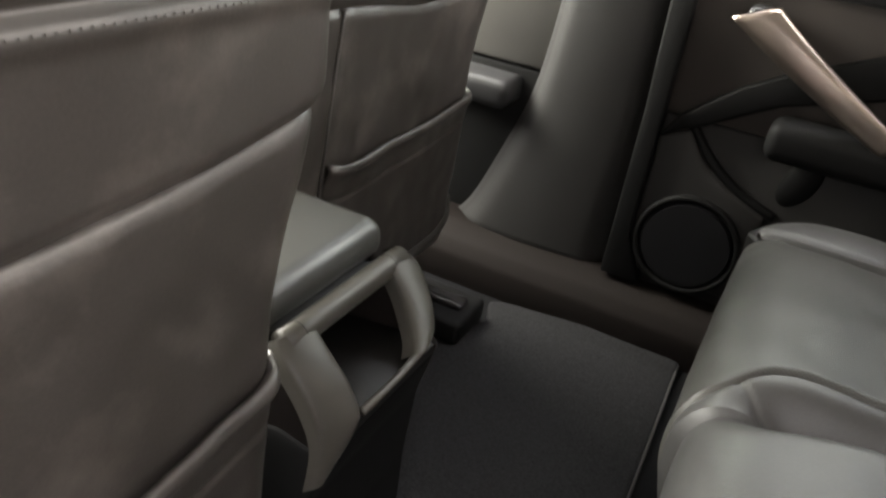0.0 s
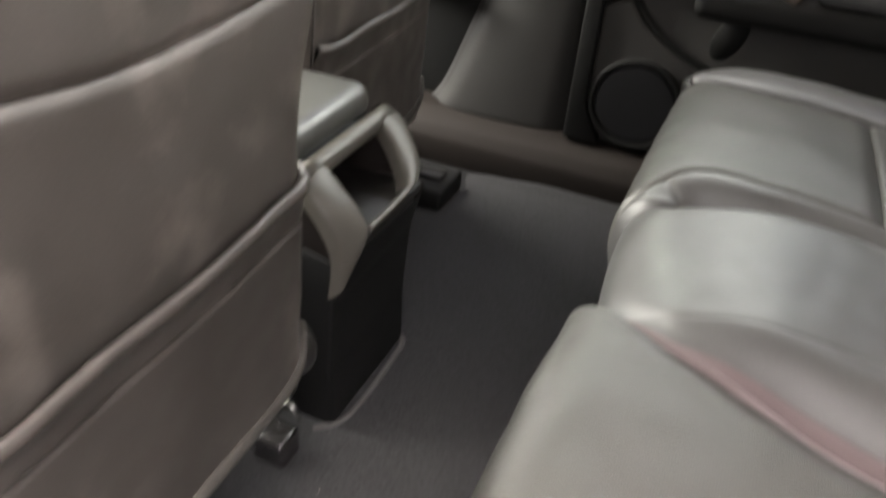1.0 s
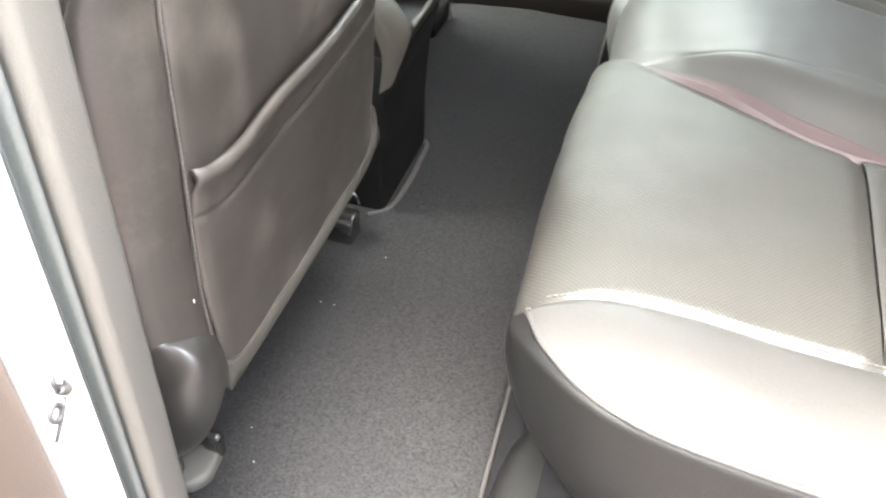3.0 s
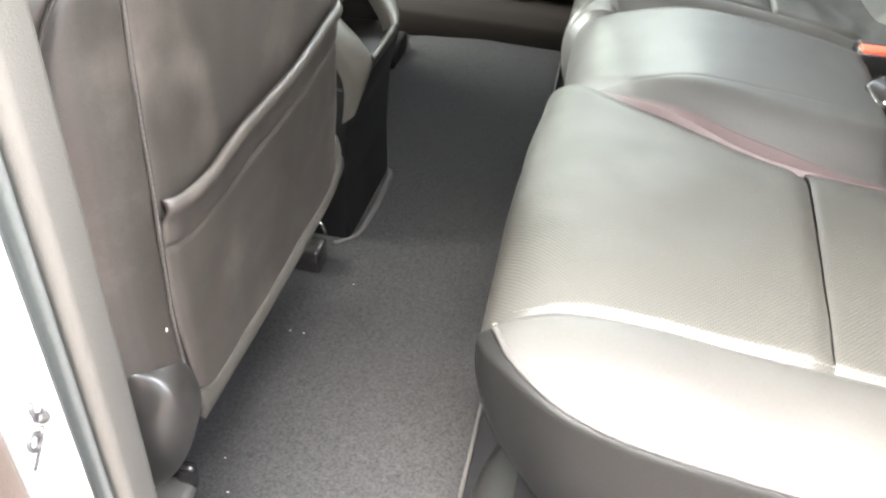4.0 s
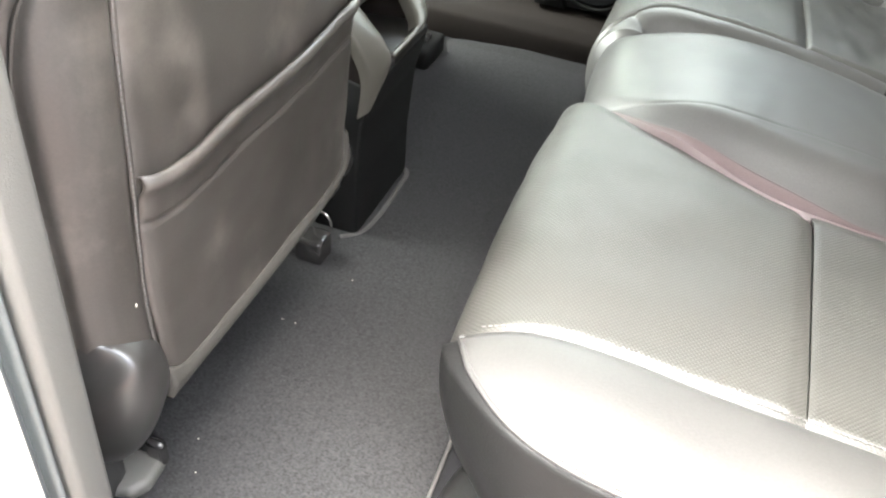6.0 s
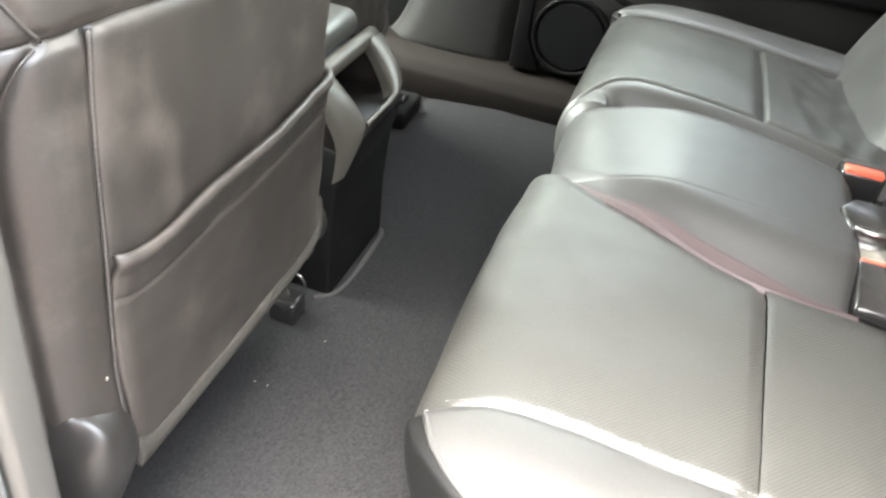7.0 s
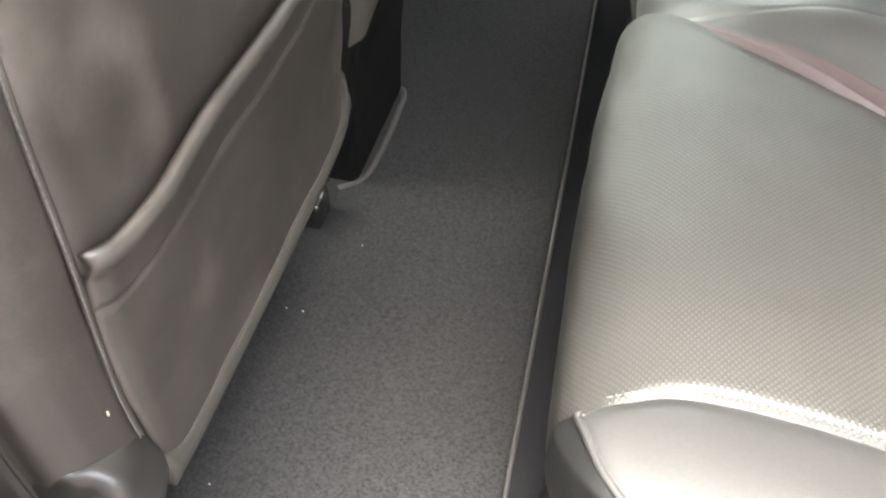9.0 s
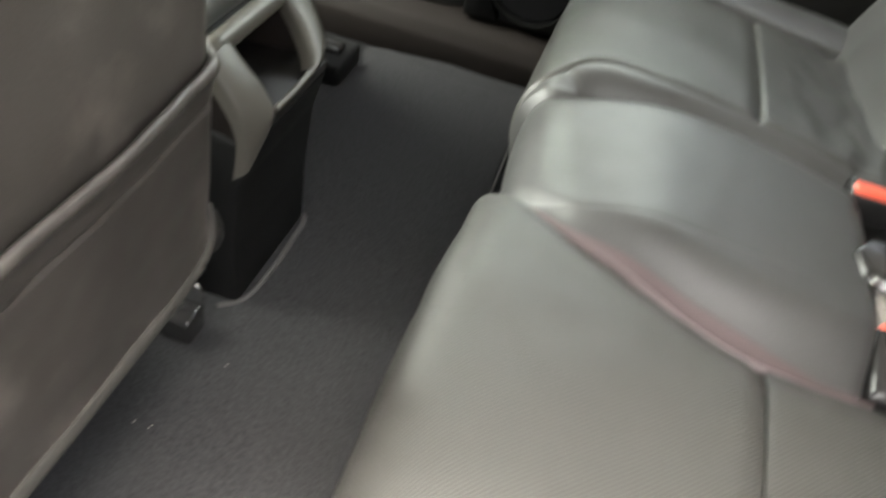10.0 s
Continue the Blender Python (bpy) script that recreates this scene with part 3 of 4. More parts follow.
box("cushion_base", (0.36, 0.12, 0.05), (0.74, 1.26, 0.27), CARPET_DARK, bench, "black underside", 0.01)


def backrest(y0, y1, lift, wave):
    def f(u, v):
        z = lerp(0.27, 0.9, u)
        y = lerp(y0, y1, v)
        pad = lift - 0.03 * groove(y - y0, 0.025) - 0.03 * groove(y1 - y, 0.025) - 0.03 * groove(z - 0.9, 0.04)
        pad += 0.016 * math.sin(math.pi * v) + 0.004 * noise.noise((y * 12, z * 12, wave))
        return (0.715 + 0.36 * (z - 0.3) - pad, y, z)
    return f


for y0, y1, lift in ((0.06, 0.46, 0.02), (0.462, 0.85, 0.0), (0.852, 1.3, 0.03)):
    sheet("backrest", backrest(y0, y1, lift, y0 * 9), 60, 50, LEATHER, bench, "black leather seat back", (0.1, 0, 0))


# ---- front seats ----
def rounded_path(xr, xf, y0, y1, r0, r1):
    """Outline of a seat back in plan: from the front of its outer side, round the rear, to the front of its other side."""
    pts = [(xf, y0 + 0.01), (xr - r0 * 1.15, y0)]
    for k in range(1, 13):
        a = math.pi / 2 * k / 12
        pts.append((xr - r0 * 1.15 + r0 * 1.15 * math.sin(a), y0 + r0 - r0 * math.cos(a)))
    for k in range(1, 13):
        a = math.pi / 2 * (k - 1) / 12
        pts.append((xr - r1 + r1 * math.cos(a), y1 - r1 + r1 * math.sin(a)))
    pts.append((xf, y1 - 0.005))
    return np.array(pts)


def front_seat(name, dx, dy, dz, mirror, label, cover):
    seat = thing(name, (-0.2 + dx, 0.3 + dy, 0.0), label, "car seat", "front seats")

    def put(p):
        x, y, z = p
        if mirror:
            y = 0.6 - y
        return (x + dx, y + dy, z + dz)

    def rear_x(z):
        return line(z, [(0.1, 0.022), (0.17, 0.028), (0.3, 0.03), (0.42, 0.034), (0.6, 0.038), (0.75, 0.05), (0.92, 0.085)])

    def outer(z):
        return line(z, [(0.1, 0.055), (0.2, 0.04), (0.35, 0.033), (0.5, 0.04), (0.62, 0.05), (0.8, 0.085), (0.92, 0.13)])

    def inner(z):
        return line(z, [(0.1, 0.49), (0.17, 0.501), (0.28, 0.506), (0.43, 0.506), (0.5, 0.513), (0.56, 0.53), (0.62, 0.539), (0.8, 0.52), (0.92, 0.47)])

    def seam_y(z):
        return line(z, [(0.16, 0.118), (0.25, 0.115), (0.3, 0.114), (0.36, 0.117), (0.42, 0.121), (0.5, 0.126), (0.6, 0.137)])

    def wrap(z, s):
        """A point of the seat's skin: s 0..1 from the outer front edge round the rear to the inner front edge."""
        p = rounded_path(rear_x(z), rear_x(z) - 0.14, outer(z), inner(z), 0.075, 0.026)
        run = np.concatenate([[0], np.cumsum(np.linalg.norm(np.diff(p, axis=0), axis=1))])
        a = s * run[-1]
        return float(np.interp(a, run, p[:, 0])), float(np.interp(a, run, p[:, 1]))

    def s_of_y(z, y):
        p = rounded_path(rear_x(z), rear_x(z) - 0.14, outer(z), inner(z), 0.075, 0.026)
        run = np.concatenate([[0], np.cumsum(np.linalg.norm(np.diff(p, axis=0), axis=1))])
        k = int(np.argmax(p[:, 0]))
        m = (p[:, 1] >= p[1, 1]) & (np.arange(len(p)) >= 1) & (np.arange(len(p)) < len(p) - 1)
        return float(np.interp(y, p[m][:, 1], run[m])) / run[-1]

    def seam_top(y):
        return line(y, [(0.03, 0.585), (0.09, 0.593), (0.137, 0.593), (0.227, 0.587), (0.31, 0.578), (0.44, 0.585), (0.55, 0.604)])

    def side_seam(y, z):
        # depth of the seam that runs down the outer side from the upper seam
        ys = line(z, [(0.2, 0.055), (0.4, 0.055), (0.5, 0.06), (0.55, 0.069), (0.58, 0.083), (0.594, 0.097), (0.61, 0.087), (0.64, 0.075), (0.7, 0.066)])
        return 0.004 * groove(y - ys, 0.0035)

    def field(z0, z1, s0, s1, sink=0.005, lift=0.0, wave=0.0):
        def f(u, v):
            zz = lerp(z0, z1, u)
            a, b = s0(zz), s1(zz)
            s = lerp(a, b, v)
            x, y = wrap(zz, s)
            bend = seam_top(y) - seam_z
            zz += bend * (u ** 3 if z1 == seam_z else (1 - u) ** 3)
            x, y = wrap(zz, s)
            za = z0 + (bend if z0 == seam_z else 0.0)
            zb = z1 + (bend if z1 == seam_z else 0.0)
            d = lift - sink * (groove((s - a) * 0.75, 0.006) + groove((b - s) * 0.75, 0.006) + groove(zz - za, 0.006) + groove(zb - zz, 0.006)) - side_seam(y, zz)
            if z0 == seam_z:
                d += 0.003 * groove(zz - 0.664, 0.006) - 0.004 * groove(zz - 0.675, 0.003) + 0.002 * groove(zz - 0.687, 0.008)
            d += 0.0025 * noise.noise((y * 9, zz * 9, 2.0 + wave)) + 0.0012 * noise.noise((y * 26, zz * 22, 5.0 + wave))
            side = max(0.0, min(1.0, (0.12 - y) / 0.08))
            return put((x + d * (1 - 0.7 * side), y - d * side, zz))
        return f

    low, seam_z, top = 0.165, 0.592, 0.83
    inward = (-0.07, 0, 0)
    seam_s = lambda z: s_of_y(z, seam_y(z))
    sheet("side_bolster", field(low + 0.03, seam_z, lambda z: 0.0, seam_s, wave=1), 110, 80, LEATHER_BACK, seat, "smooth leather side bolster", inward)
    sheet("rear_panel", field(low, seam_z, seam_s, lambda z: 1.0, wave=2), 90, 90, LEATHER_BACK, seat, "smooth leather rear panel", inward)
    sheet("upper_panel", field(seam_z, top, lambda z: 0.0, lambda z: 1.0, wave=3, lift=0.002), 90, 150, LEATHER_BACK, seat, "smooth leather upper panel", inward)
    # seat pocket with a padded top hem
    def pocket_top(y):
        return line(y, [(0.118, 0.418), (0.16, 0.412), (0.25, 0.416), (0.36, 0.421), (0.45, 0.426), (0.512, 0.431)])

    def pocket(u, v):
        y = lerp(0.119, 0.504, v)
        z = lerp(0.19, pocket_top(y), u)
        y = lerp(seam_y(z) + 0.001, inner(z) - 0.002, v)
        x = rear_x(z) - max(0, y - inner(z) + 0.03) ** 2 * 14
        belly = 0.005 + 0.004 * u * math.sin(math.pi * min(1, v * 1.0)) ** 0.6
        fromtop = pocket_top(y) - z
        d = belly + 0.0055 * groove(fromtop - 0.009, 0.009) - 0.0028 * groove(fromtop - 0.047, 0.0025)
        d += 0.0045 * u ** 8
        d -= 0.002 * groove(fromtop, 0.003) + 0.005 * groove(v * 0.36, 0.006) + 0.007 * groove((1 - v) * 0.36, 0.008)
        d += 0.003 * noise.noise((y * 10, z * 10, 7.0)) + 0.0012 * noise.noise((y * 30, z * 30, 1.0))
        return put((x + d, y, z))

    sheet("seat_pocket", pocket, 80, 90, LEATHER_BACK, seat, "leather map pocket with padded hem", (-0.004, 0, -0.002))
    if not mirror:
        def hem(u, v):
            y = lerp(0.114, 0.505, v)
            bottom = line(y, [(0.11, 0.17), (0.16, 0.171), (0.3, 0.176), (0.43, 0.186), (0.475, 0.201), (0.505, 0.235)])
            width = line(y, [(0.11, 0.044), (0.14, 0.026), (0.4, 0.018), (0.505, 0.012)])
            z = bottom + u * width
            x = rear_x(z) - max(0, y - 0.475) ** 2 * 14
            return put((x + 0.007 + 0.004 * math.sin(math.pi * u), y, z))
        sheet("fabric_hem", hem, 8, 60, FABRIC, seat, "pale grey woven hem", (-0.015, 0, 0))
    seam = [Vector(put((wrap(z, seam_s(z))[0] + 0.0012, seam_y(z) - 0.005, z))) for z in [0.2 + 0.39 * k / 60 for k in range(61)]]
    stitches("seam_stitching", seam, THREAD, seat)
    tube("seam_piping", [p + Vector((-0.0037, 0.004, 0)) for p in seam], 0.0024, LEATHER_BACK, seat, "sewn leather welt", 8)
    seam = [Vector(put((wrap(0.667, s)[0] + 0.0065, wrap(0.667, s)[1], 0.667))) for s in [0.1 + 0.85 * k / 60 for k in range(61)]]
    stitches("upper_stitching", seam, THREAD, seat)
    path = [(0.2 + 0.39 * k / 40) for k in range(41)]
    welt = []
    for z in path:
        ys = line(z, [(0.2, 0.055), (0.4, 0.055), (0.5, 0.06), (0.55, 0.069), (0.58, 0.083), (0.594, 0.097)])
        x, y = wrap(z, s_of_y(z, ys))
        welt.append(put((x - 0.0008, y - 0.0004, z)))
    tube("side_welt", welt, 0.0014, LEATHER_BACK, seat, "sewn welt", 6)
    welt = []
    for k in range(21):
        z = 0.594 + 0.085 * k / 20
        ys = line(z, [(0.594, 0.097), (0.61, 0.087), (0.64, 0.075), (0.68, 0.068)])
        x, y = wrap(z, s_of_y(z, ys))
        welt.append(put((x + 0.0002, y - 0.0004, z)))
    tube("shoulder_welt", welt, 0.0014, LEATHER_BACK, seat, "sewn welt", 6)
    # seat base under the back
    box("seat_cushion", put((-0.55, 0.03, 0.14)) if not mirror else put((-0.55, 0.57, 0.14)), put((-0.06, 0.5, 0.30)) if not mirror else put((-0.06, 0.1, 0.30)), LEATHER_BACK, seat, "black leather seat cushion", 0.03, 4)
    box("backrest_core", put((-0.10, 0.09, 0.17)) if not mirror else put((-0.10, 0.51, 0.17)), put((0.0, 0.46, 0.78)) if not mirror else put((0.0, 0.14, 0.78)), LEATHER_BACK, seat, "", 0.03, 3)
    if cover:
        # rim on the seat's skin, a rounded crest proud of it, and a face that turns outwards and down
        rim = spline([(-0.07, 0.045, 0.283), (0.0, 0.062, 0.284), (0.018, 0.08, 0.275), (0.03, 0.1, 0.259), (0.037, 0.107, 0.24), (0.0385, 0.11, 0.205), (0.028, 0.11, 0.167), (0.01, 0.11, 0.123), (-0.012, 0.105, 0.09)], 6)
        crest = spline([(-0.07, 0.022, 0.258), (0.002, 0.055, 0.262), (0.024, 0.067, 0.26), (0.038, 0.071, 0.249), (0.041, 0.073, 0.226), (0.039, 0.075, 0.196), (0.029, 0.077, 0.161), (0.01, 0.079, 0.12), (-0.012, 0.081, 0.089)], 6)
        def shell(u, v):
            k = u * (len(rim) - 1)
            i = min(int(k), len(rim) - 2)
            a, c = Vector(rim[i]).lerp(Vector(rim[i + 1]), k - i), Vector(crest[i]).lerp(Vector(crest[i + 1]), k - i)
            hub = Vector((-0.07, 0.03, 0.16))
            row = [a + Vector((-0.02, 0.02, -0.01)), a, c, c.lerp(hub, 0.35) + Vector((0.0, -0.011, 0.0)), hub]
            q = v * 4
            n = min(int(q), 3)
            q -= n
            p0, p1, p2, p3 = row[max(n - 1, 0)], row[n], row[n + 1], row[min(n + 2, 4)]
            return put(0.5 * (2 * p1 + (p2 - p0) * q + (2 * p0 - 5 * p1 + 4 * p2 - p3) * q * q + (3 * p1 - p0 - 3 * p2 + p3) * q ** 3))
        sheet("recliner_cover", shell, 64, 48, COVER, seat, "satin black plastic hinge cover")
        def knob(u, v):
            a, b = math.pi * u, 2 * math.pi * v
            return put((-0.01 + 0.036 * math.sin(a) * math.cos(b), 0.522 + 0.02 * math.sin(a) * math.sin(b), 0.19 + 0.04 * math.cos(a)))
        sheet("inner_hinge_cover", knob, 20, 28, COVER, seat, "small black plastic hinge cover")
        # outer rail with its end foot
        prism("rail_foot", [(-0.09, 0.08), (-0.045, 0.08), (-0.02, 0.084), (-0.008, 0.102), (-0.012, 0.138), (-0.034, 0.134), (-0.09, 0.134)], "z", 0.003, 0.024, TRIM_LIGHT, seat, "pale grey rail end cap", 0.007, 3)
        box("rail_latch", (-0.032, 0.128, 0.012), (-0.008, 0.141, 0.05), PLASTIC_SATIN, seat, "black latch tab", 0.006)
        box("rail_cover", (-0.12, 0.035, 0.0), (-0.034, 0.112, 0.21), TRIM, seat, "dark grey rail cover", 0.02, 3)
    for y in ((0.09, 0.515) if not mirror else (0.09, 0.5)):
        a, b = put((-0.6, y, 0.0 - dz)), put((-0.05, y + (0.025 if not mirror else -0.025), 0.045 - dz))
        box("seat_rail", (a[0], min(a[1], b[1]), a[2]), (b[0], max(a[1], b[1]), b[2]), PLASTIC, seat, "black steel rail", 0.004)
    return seat


seat_a = front_seat("front_seat", 0.0, 0.0, 0.0, False, "black leather front seat with map pocket and pale hem", True)
seat_b = front_seat("front_seat", -0.21, 0.737, -0.025, False, "black leather front seat set further forward", False)
box("rail_cover", (-0.42, 1.15, 0.0), (-0.092, 1.262, 0.045), MATTE_BLACK, seat_b, "black plastic rail end", 0.01, 3)
box("rail_ridge", (-0.42, 1.19, 0.04), (-0.11, 1.225, 0.056), PLASTIC_SATIN, seat_b, "black ridge of the rail", 0.005, 2)
for y, z, w, h in ((0.098, 0.303, 0.0008, 0.0024),):
    bm = bmesh.new()
    bmesh.ops.create_icosphere(bm, subdivisions=2, radius=1.0)
    for v in bm.verts:
        v.co = Vector((0.0312 + 0.0008 * v.co.x - 3.2 * max(0.0, 0.11 - y) ** 2, y + w * (v.co.y + 0.3 * v.co.z), z + h * v.co.z))
    part("scuff", bm, CRUMB, seat_a, "pale scuff mark", True)
# clip with a wire loop at the inner rail
box("rail_clip", (-0.055, 0.505, 0.0), (-0.012, 0.545, 0.042), PLASTIC_SATIN, seat_a, "black plastic rail end", 0.006)
tube("wire_loop", [(-0.03 + 0.014 * math.cos(a), 0.548, 0.045 + 0.022 * math.sin(a)) for a in [math.pi * k / 12 for k in range(13)]], 0.0022, CHROME, seat_a, "bright wire loop")

# ---- centre console ----
console = thing("centre_console", (-0.1, 0.695, 0.0), "dark centre console with silver-framed rear cubby and padded lid", "console")


prism("console_body", [(-0.5, 0.0), (0.004, 0.0), (0.002, 0.1), (0.008, 0.2), (0.022, 0.258), (-0.03, 0.268), (-0.13, 0.25), (-0.14, 0.335), (-0.5, 0.335)], "y", 0.592, 0.798, MATTE_BLACK, console, "black plastic lower console", 0.006, 2)
for y in (0.594, 0.772):
    prism("cubby_cheek", [(-0.14, 0.22), (0.016, 0.24), (0.024, 0.268), (-0.05, 0.345), (-0.14, 0.345)], "y", y, y + 0.024, SILL, console, "dark brown plastic cheek", 0.003)
prism("cubby_floor", [(0.03, 0.285), (0.03, 0.272), (-0.02, 0.274), (-0.12, 0.262), (-0.12, 0.34), (-0.113, 0.34), (-0.11, 0.272), (-0.02, 0.284)], "y", 0.62, 0.77, LINING, console, "brown cubby lining, darkened for the shade inside", 0.002)
box("armrest_lid", (-0.42, 0.588, 0.338), (-0.06, 0.81, 0.384), LID, console, "padded leather lid", 0.021, 6)
box("lid_hinge", (-0.14, 0.60, 0.32), (-0.05, 0.79, 0.345), PLASTIC, console, "black hinge strip", 0.006)



# silver frame round the open cubby: a broad leg that runs out on the console's corner, a narrower one, and a thin lower lip
def strip(name, outer, inner, mat, label, high=0.006, depth=0.016):
    a, b = spline(outer, 12), spline(inner, 12)
    out = Vector((0.75, 0, 0.66))

    def at(curve, u):
        k = u * (len(curve) - 1)
        i = min(int(k), len(curve) - 2)
        return Vector(curve[i]).lerp(Vector(curve[i + 1]), k - i)

    def f(u, v):
        q = (v - 0.12) / 0.76
        p = at(a, u).lerp(at(b, u), max(0.0, min(1.0, q)))
        if 0 <= q <= 1:
            return p + out * (high * math.sin(math.pi * q) ** 0.45)
        return p - out * depth * (-q / 0.16 if q < 0 else (q - 1) / 0.16)
    return sheet(name, f, 48, 25, mat, console, label)


strip("frame_leg", [(-0.041, 0.589, 0.358), (-0.019, 0.585, 0.343), (0.006, 0.585, 0.312), (0.018, 0.588, 0.274), (0.012, 0.592, 0.218)], [(-0.024, 0.634, 0.351), (-0.004, 0.632, 0.333), (0.019, 0.628, 0.313), (0.034, 0.619, 0.288), (0.016, 0.597, 0.224)], SILVER, "broad champagne silver leg")
strip("frame_leg", [(-0.044, 0.792, 0.363), (-0.023, 0.808, 0.347), (0.009, 0.789, 0.322), (0.028, 0.765, 0.305), (0.036, 0.735, 0.297)], [(-0.024, 0.762, 0.350), (-0.01, 0.757, 0.338), (0.007, 0.746, 0.323), (0.024, 0.731, 0.309), (0.032, 0.716, 0.302)], SILVER, "champagne silver leg")
tube("frame_lip", spline([(0.034, 0.73, 0.3), (0.0345, 0.70, 0.298), (0.035, 0.66, 0.2975), (0.034, 0.624, 0.297)], 8), 0.0042, SILVER, console, "thin silver lower lip", 10)
tube("top_bar", [(-0.036, 0.601 + 0.195 * k / 8, 0.3505) for k in range(9)], 0.0128, SILVER, console, "rounded silver bar", 20)
for y in (0.62, 0.771):
    tube("bar_joint", [(-0.036, y - 0.0004, 0.3505), (-0.036, y + 0.0004, 0.3505)], 0.0131, MATTE_BLACK, console, "dark joint", 20)

# ---- far side: pillar, sill, doors ----
far = thing("far_pillar_trim", (-0.05, 1.42, 0.05), "dark grey grained pillar trim between the far doors", "pillar", kind="structure")


def far_pillar(u, v):
    z = lerp(0.08, 1.06, u)
    xl = line(z, [(0.08, -0.27), (0.12, -0.235), (0.23, -0.19), (0.37, -0.145), (0.55, -0.125), (0.75, -0.11), (1.06, -0.09)])
    xr = line(z, [(0.08, 0.062), (0.15, 0.058), (0.3, 0.062), (0.45, 0.06), (0.6, 0.06), (1.06, 0.08)])
    y = 1.42 + 0.03 * groove(v, 0.1) + 0.02 * groove(1 - v, 0.08) - 0.012 * math.sin(math.pi * v)
    return (lerp(xl, xr, v), y, z)


sheet("trim_panel", far_pillar, 40, 30, TRIM, far, back=(0, 0.06, 0))
structure(prism("sill_trim", [(1.345, -0.01), (1.352, 0.05), (1.37, 0.075), (1.41, 0.095), (1.47, 0.10), (1.47, -0.01)], "x", -0.5, 0.9, SILL, bevel=0.006), "dark brown plastic sill trim", "sill")
structure(prism("seal_far", [(0.060, 0.10), (0.062, 0.4), (0.052, 0.7), (0.092, 0.7), (0.093, 0.4), (0.093, 0.18), (0.13, 0.10)], "y", 1.395, 1.44, MATTE_BLACK, bevel=0.004), "black rubber door seal", "seal")

door = thing("rear_door", (0.5, 1.45, 0.1), "dark brown and black door trim with speaker and pull handle", "car door", kind="structure")
prism("lower_panel", [(0.088, 0.11), (0.14, 0.085), (0.95, 0.085), (0.95, 0.40), (0.088, 0.40)], "y", 1.425, 1.47, TRIM, door, "dark grey plastic lower panel", 0.006)
prism("upper_panel", [(0.088, 0.40), (0.95, 0.40), (0.95, 0.70), (0.075, 0.70)], "y", 1.42, 1.47, TRIM_BROWN, door, "dark brown padded upper panel", 0.006)
prism("window_ledge", [(0.08, 0.66), (0.95, 0.66), (0.95, 0.71), (0.08, 0.71)], "y", 1.395, 1.47, PLASTIC, door, "black ledge under the window", 0.012, 3)
# curved sweep between the panels, running into the armrest
prism("sweep_band", [(0.086, 0.357), (0.12, 0.408), (0.193, 0.47), (0.264, 0.512), (0.376, 0.562), (0.62, 0.63), (0.62, 0.57), (0.376, 0.495), (0.257, 0.455), (0.206, 0.426), (0.16, 0.398), (0.118, 0.378)], "y", 1.404, 1.426, MATTE_BLACK, door, "black curved band running into the armrest", 0.006, 3)
fall = [(lerp(0.14, 0.30, k / 20), 1.418, line(k / 20, [(0, 0.39), (0.25, 0.345), (0.6, 0.305), (1, 0.28)])) for k in range(21)]
tube("lower_ridge", fall, 0.008, MATTE_BLACK, door, "black ridge round the speaker")
speaker = prism("speaker_panel", [(0.092, 0.12), (0.28, 0.12), (0.29, 0.278), (0.22, 0.308), (0.172, 0.34), (0.14, 0.385), (0.092, 0.365)], "y", 1.408, 1.43, TRIM, door, "dark grey speaker panel", 0.008, 3)
bm = bmesh.new()
bmesh.ops.create_cone(bm, cap_ends=True, segments=48, radius1=0.078, radius2=0.072, depth=0.012, matrix=Matrix.Translation((0.185, 1.403, 0.195)) @ Matrix.Rotation(radians(90), 4, "X"))
part("speaker_grille", bm, CARPET_DARK, speaker, "black speaker mesh")
tube("speaker_ring", [(0.185 + 0.083 * math.cos(a), 1.402, 0.195 + 0.083 * math.sin(a)) for a in [2 * math.pi * k / 48 for k in range(48)]], 0.006, MATTE_BLACK, speaker, "black ring", closed=True)
armrest = box("armrest", (0.25, 1.35, 0.385), (0.85, 1.43, 0.445), MATTE_BLACK, door, "black padded armrest", 0.02, 4)
box("armrest_pad", (0.43, 1.345, 0.44), (0.86, 1.43, 0.485), PLASTIC, armrest, "black leather armrest pad", 0.018, 4)
bm = bmesh.new()
bmesh.ops.create_uvsphere(bm, u_segments=24, v_segments=14, radius=1.0)
for v in bm.verts:
    v.co = Vector((0.318 + 0.028 * v.co.x + 0.012 * v.co.z, 1.428 + 0.014 * v.co.y, 0.345 + 0.045 * v.co.z))
part("cup", bm, MATTE_BLACK, door, "black oval recess under the armrest", True)


def pull(u, v):
    a = 2 * math.pi * v
    k = max(0.0, min(1.0, (u * 30 - 1) / 28))
    end = 0.0 if u < 0.01 or u > 0.99 else 1.0
    c = Vector((lerp(0.172, 0.41, k), 1.362 - 0.012 * math.sin(math.pi * k), lerp(0.590, 0.445, k ** 0.95)))
    along = Vector((0.85, 0, -0.53))
    across = Vector((0.53, 0, 0.85))
    w = lerp(0.027, 0.017, k) * end
    sq = lambda t: math.copysign(abs(t) ** 0.8, t)
    c = c + along * ((0.012 + 0.02 * end * math.cos(a)) * (1 - k) ** 3)
    return c + across * (w * sq(math.cos(a))) + Vector((0, 1, 0)) * (0.012 * end * sq(math.sin(a)))


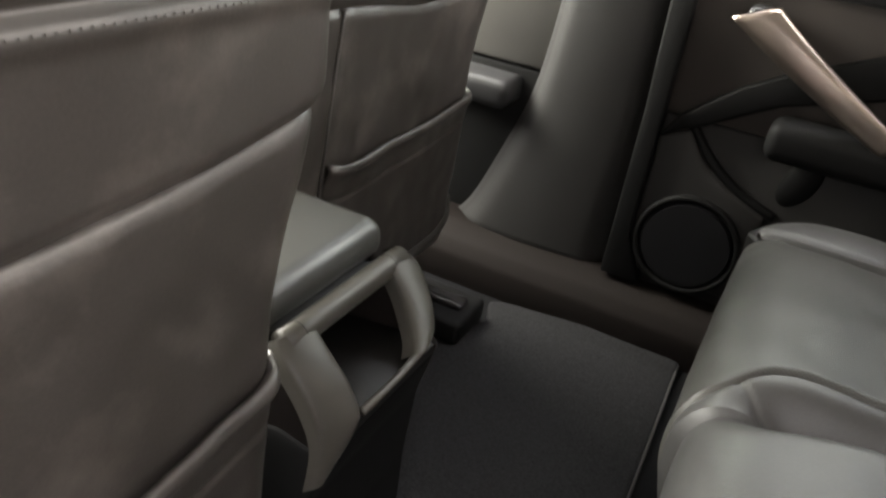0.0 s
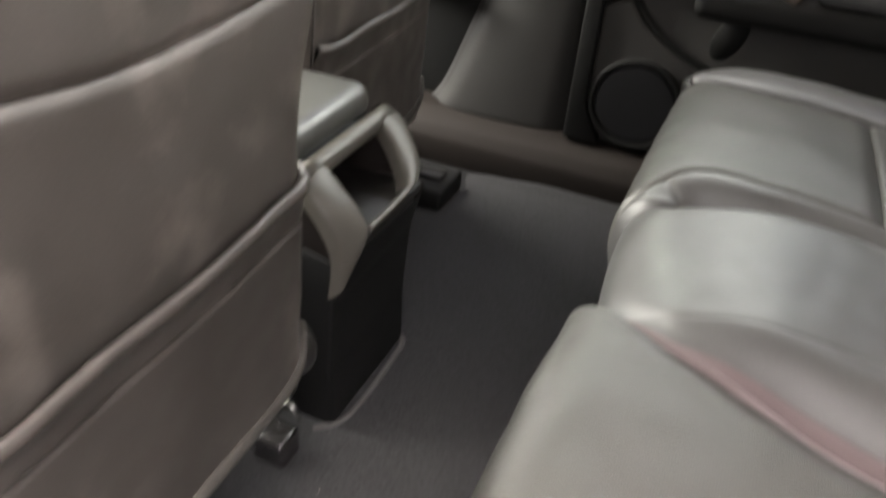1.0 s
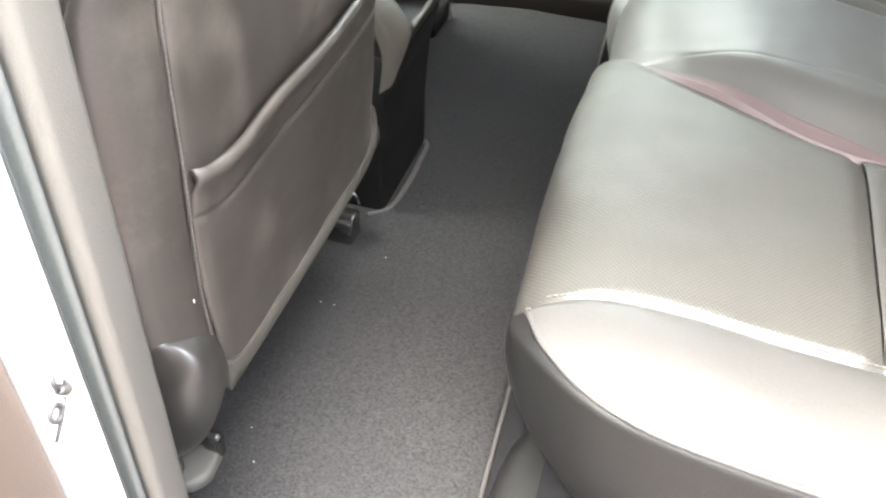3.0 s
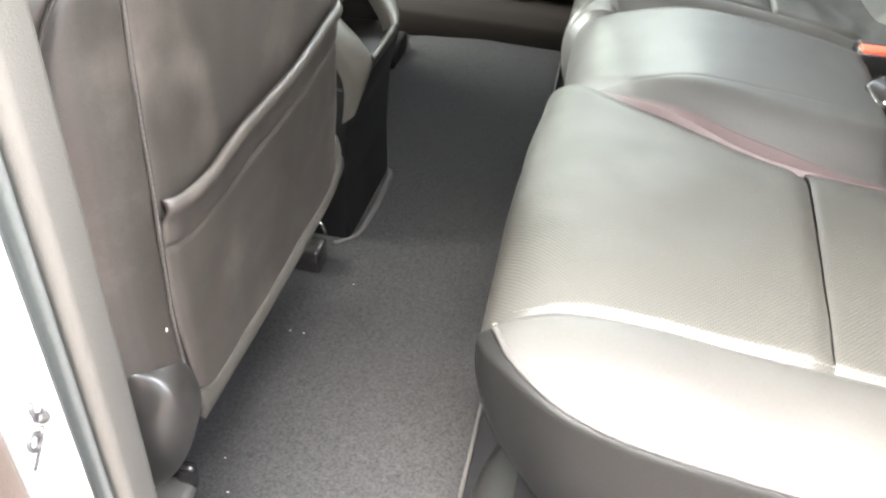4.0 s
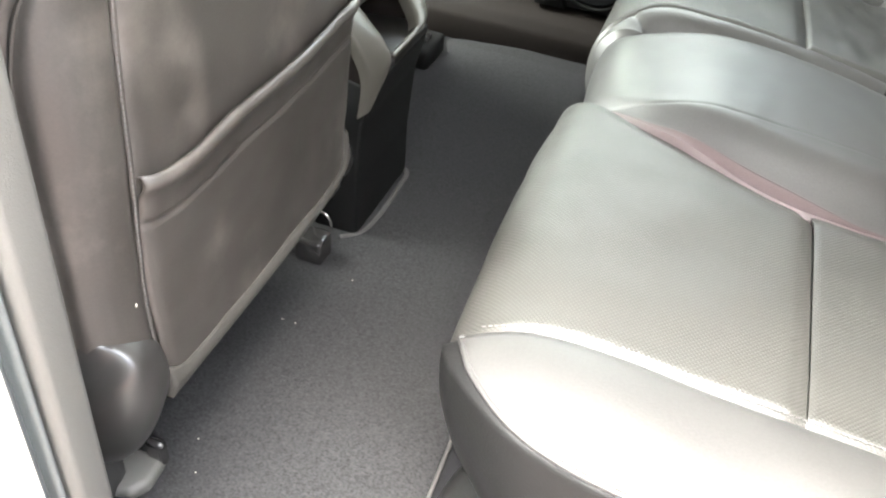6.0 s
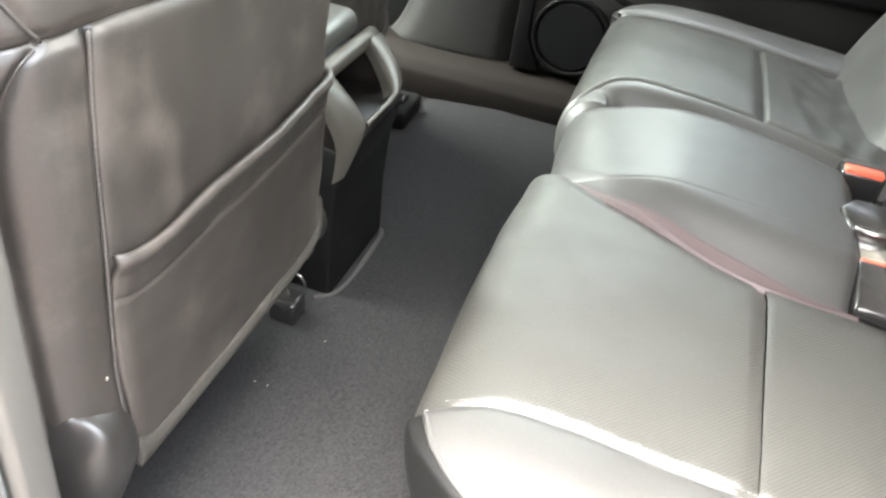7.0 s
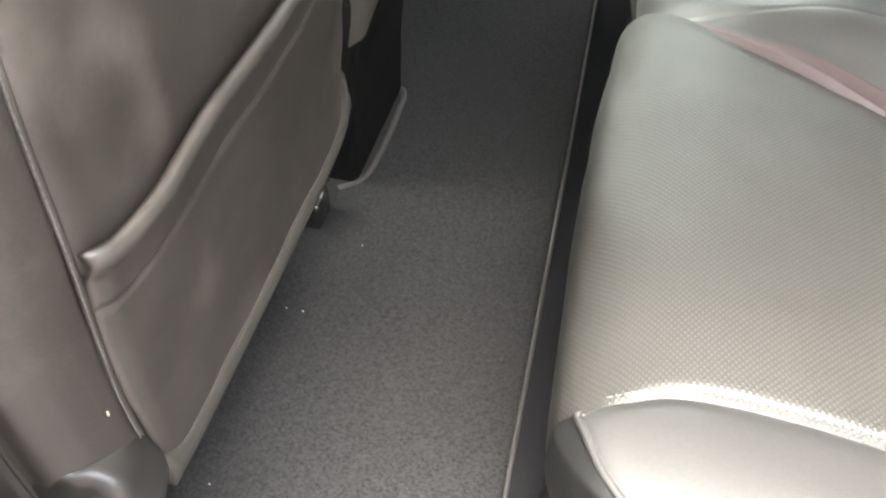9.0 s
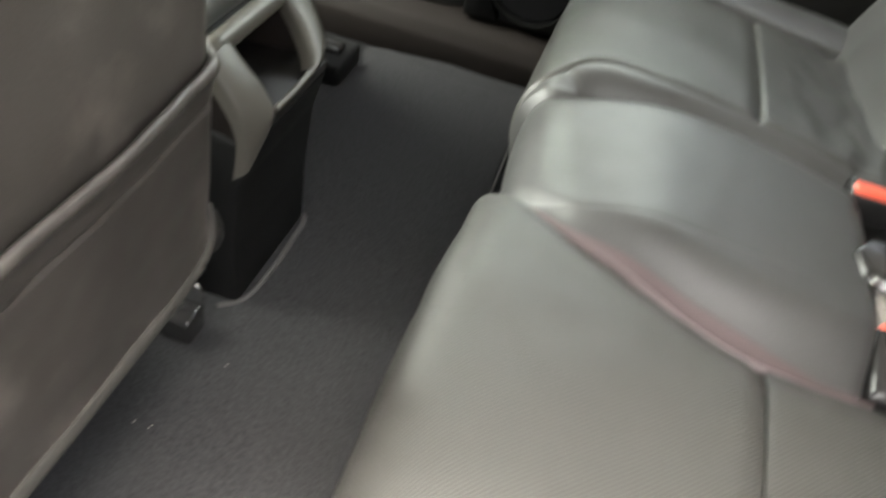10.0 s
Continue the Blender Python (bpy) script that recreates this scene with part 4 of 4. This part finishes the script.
sheet("pull_handle", pull, 30, 24, HANDLE_METAL, door, "polished champagne metal pull handle")
box("handle_root", (0.17, 1.368, 0.56), (0.205, 1.425, 0.59), PLASTIC, door, "black handle mount", 0.01)
box("release_cup", (0.24, 1.405, 0.615), (0.38, 1.425, 0.68), PLASTIC, door, "black recess", 0.01)
box("release_lever", (0.26, 1.396, 0.63), (0.36, 1.41, 0.66), CHROME, door, "bright metal release lever", 0.005)
box("pocket_lip", (0.3, 1.385, 0.18), (0.9, 1.43, 0.25), PLASTIC, door, "black door pocket", 0.015, 3)

front_door = thing("far_front_door", (-0.6, 1.45, 0.1), "grey front door trim with black armrest end", "car door", kind="structure")
prism("door_panel", [(-1.15, 0.40), (-0.064, 0.40), (-0.03, 0.70), (-1.15, 0.70)], "y", 1.46, 1.5, TRIM_LIGHT, front_door, "taupe grey door panel", 0.006)
prism("lower_panel", [(-1.15, 0.05), (-0.1, 0.05), (-0.064, 0.397), (-1.15, 0.397)], "y", 1.462, 1.5, MATTE_BLACK, front_door, "black lower door panel", 0.006)
box("armrest", (-0.9, 1.38, 0.335), (-0.17, 1.47, 0.385), PLASTIC, front_door, "black armrest end", 0.015, 3)
structure(box("wall_far", (-1.15, 1.5, -0.3), (1.2, 1.56, 0.69), WHITE, bevel=0), "white outer skin of the far doors", "wall")
structure(box("window_1", (0.09, 1.462, 0.70), (0.70, 1.466, 1.06), GLASS, bevel=0), "tinted glass of the far rear door", "window")
structure(box("window_2", (-1.1, 1.462, 0.70), (-0.09, 1.466, 1.06), GLASS, bevel=0), "tinted glass of the far front door", "window")
structure(prism("pillar_rear_far", [(0.955, 0.0), (1.2, 0.0), (1.2, 1.06), (0.62, 1.06), (0.71, 0.715), (0.955, 0.715)], "y", 1.42, 1.5, TRIM), "dark grey rear pillar trim", "pillar")
structure(prism("pillar_rear_near", [(0.8, -0.3), (1.2, -0.3), (1.2, 1.06), (0.85, 1.06), (0.72, 0.65), (0.70, 0.4), (0.78, 0.1)], "y", -0.12, 0.02, WHITE), "white rear pillar beside the open door", "pillar")

# ---- buckles ----
def buckle(name, place, turn, label):
    b = thing(name, place, label, "seat belt buckle", "rear seat belt buckles")
    m = Matrix.Translation(place) @ Matrix.Rotation(radians(turn[0]), 4, "X") @ Matrix.Rotation(radians(turn[1]), 4, "Z")

    def cube(nm, lo, hi, mat, lab, bev, up=b):
        return box(nm, lo, hi, mat, up, lab, bev, 3, shear=lambda v: m @ Vector(v))
    casing = cube("casing", (-0.018, -0.028, -0.05), (0.018, 0.028, 0.02), PLASTIC_SATIN, "black plastic casing", 0.006)
    cube("button", (-0.0165, -0.024, 0.012), (0.002, 0.024, 0.0235), RED, "red release button", 0.003, casing)
    cube("slot_rim", (0.005, -0.024, 0.016), (0.016, 0.024, 0.0225), PLASTIC, "black slot for the tongue", 0.002)
    return b


buckle("seat_belt_buckle", (0.672, 0.766, 0.327), (0, 90), "black seat belt buckle with red button, tucked behind cushion")
buckle("seat_belt_buckle", (0.668, 0.515, 0.332), (-72, 90), "black seat belt buckle with red button, lying flat")
tongue = thing("seat_belt_tongue", (0.66, 0.6, 0.345), "metal seat belt tongue with black plastic grip", "belt tongue")
def tip(ob, z=0.346):
    for v in ob.data.vertices:
        v.co.z += 0.2 * (v.co.y - 0.56)


tip(prism("blade", [(0.650, 0.538), (0.684, 0.538), (0.688, 0.585), (0.646, 0.585)], "z", 0.3435, 0.3465, CHROME, tongue, "bright metal blade", 0.0008))
tip(prism("grip", [(0.634, 0.582), (0.688, 0.578), (0.694, 0.60), (0.684, 0.632), (0.64, 0.634), (0.624, 0.615)], "z", 0.336, 0.356, PLASTIC_SATIN, tongue, "black plastic grip", 0.006, 3))
tip(tube("bail", [(0.640 + 0.04 * k / 12, 0.583 - 0.008 * math.sin(math.pi * k / 12), 0.354 + 0.004 * math.sin(math.pi * k / 12)) for k in range(13)], 0.0022, CHROME, tongue, "bright metal bail"))

# ---- crumbs on the mat ----
for k, (x, y) in enumerate(((0.043, 0.496), (-0.008, 0.386), (0.011, 0.387), (-0.001, 0.179), (0.021, 0.14))):
    bm = bmesh.new()
    bmesh.ops.create_icosphere(bm, subdivisions=1, radius=0.0007)
    for v in bm.verts:
        v.co = Vector((x, y, 0.0062)) + Vector((v.co.x * (1 + 0.3 * (k % 3)), v.co.y, v.co.z * 0.6))
    tagged(part("crumb", bm, CRUMB), "pale crumb lying on the floor mat", "crumb", "crumbs")
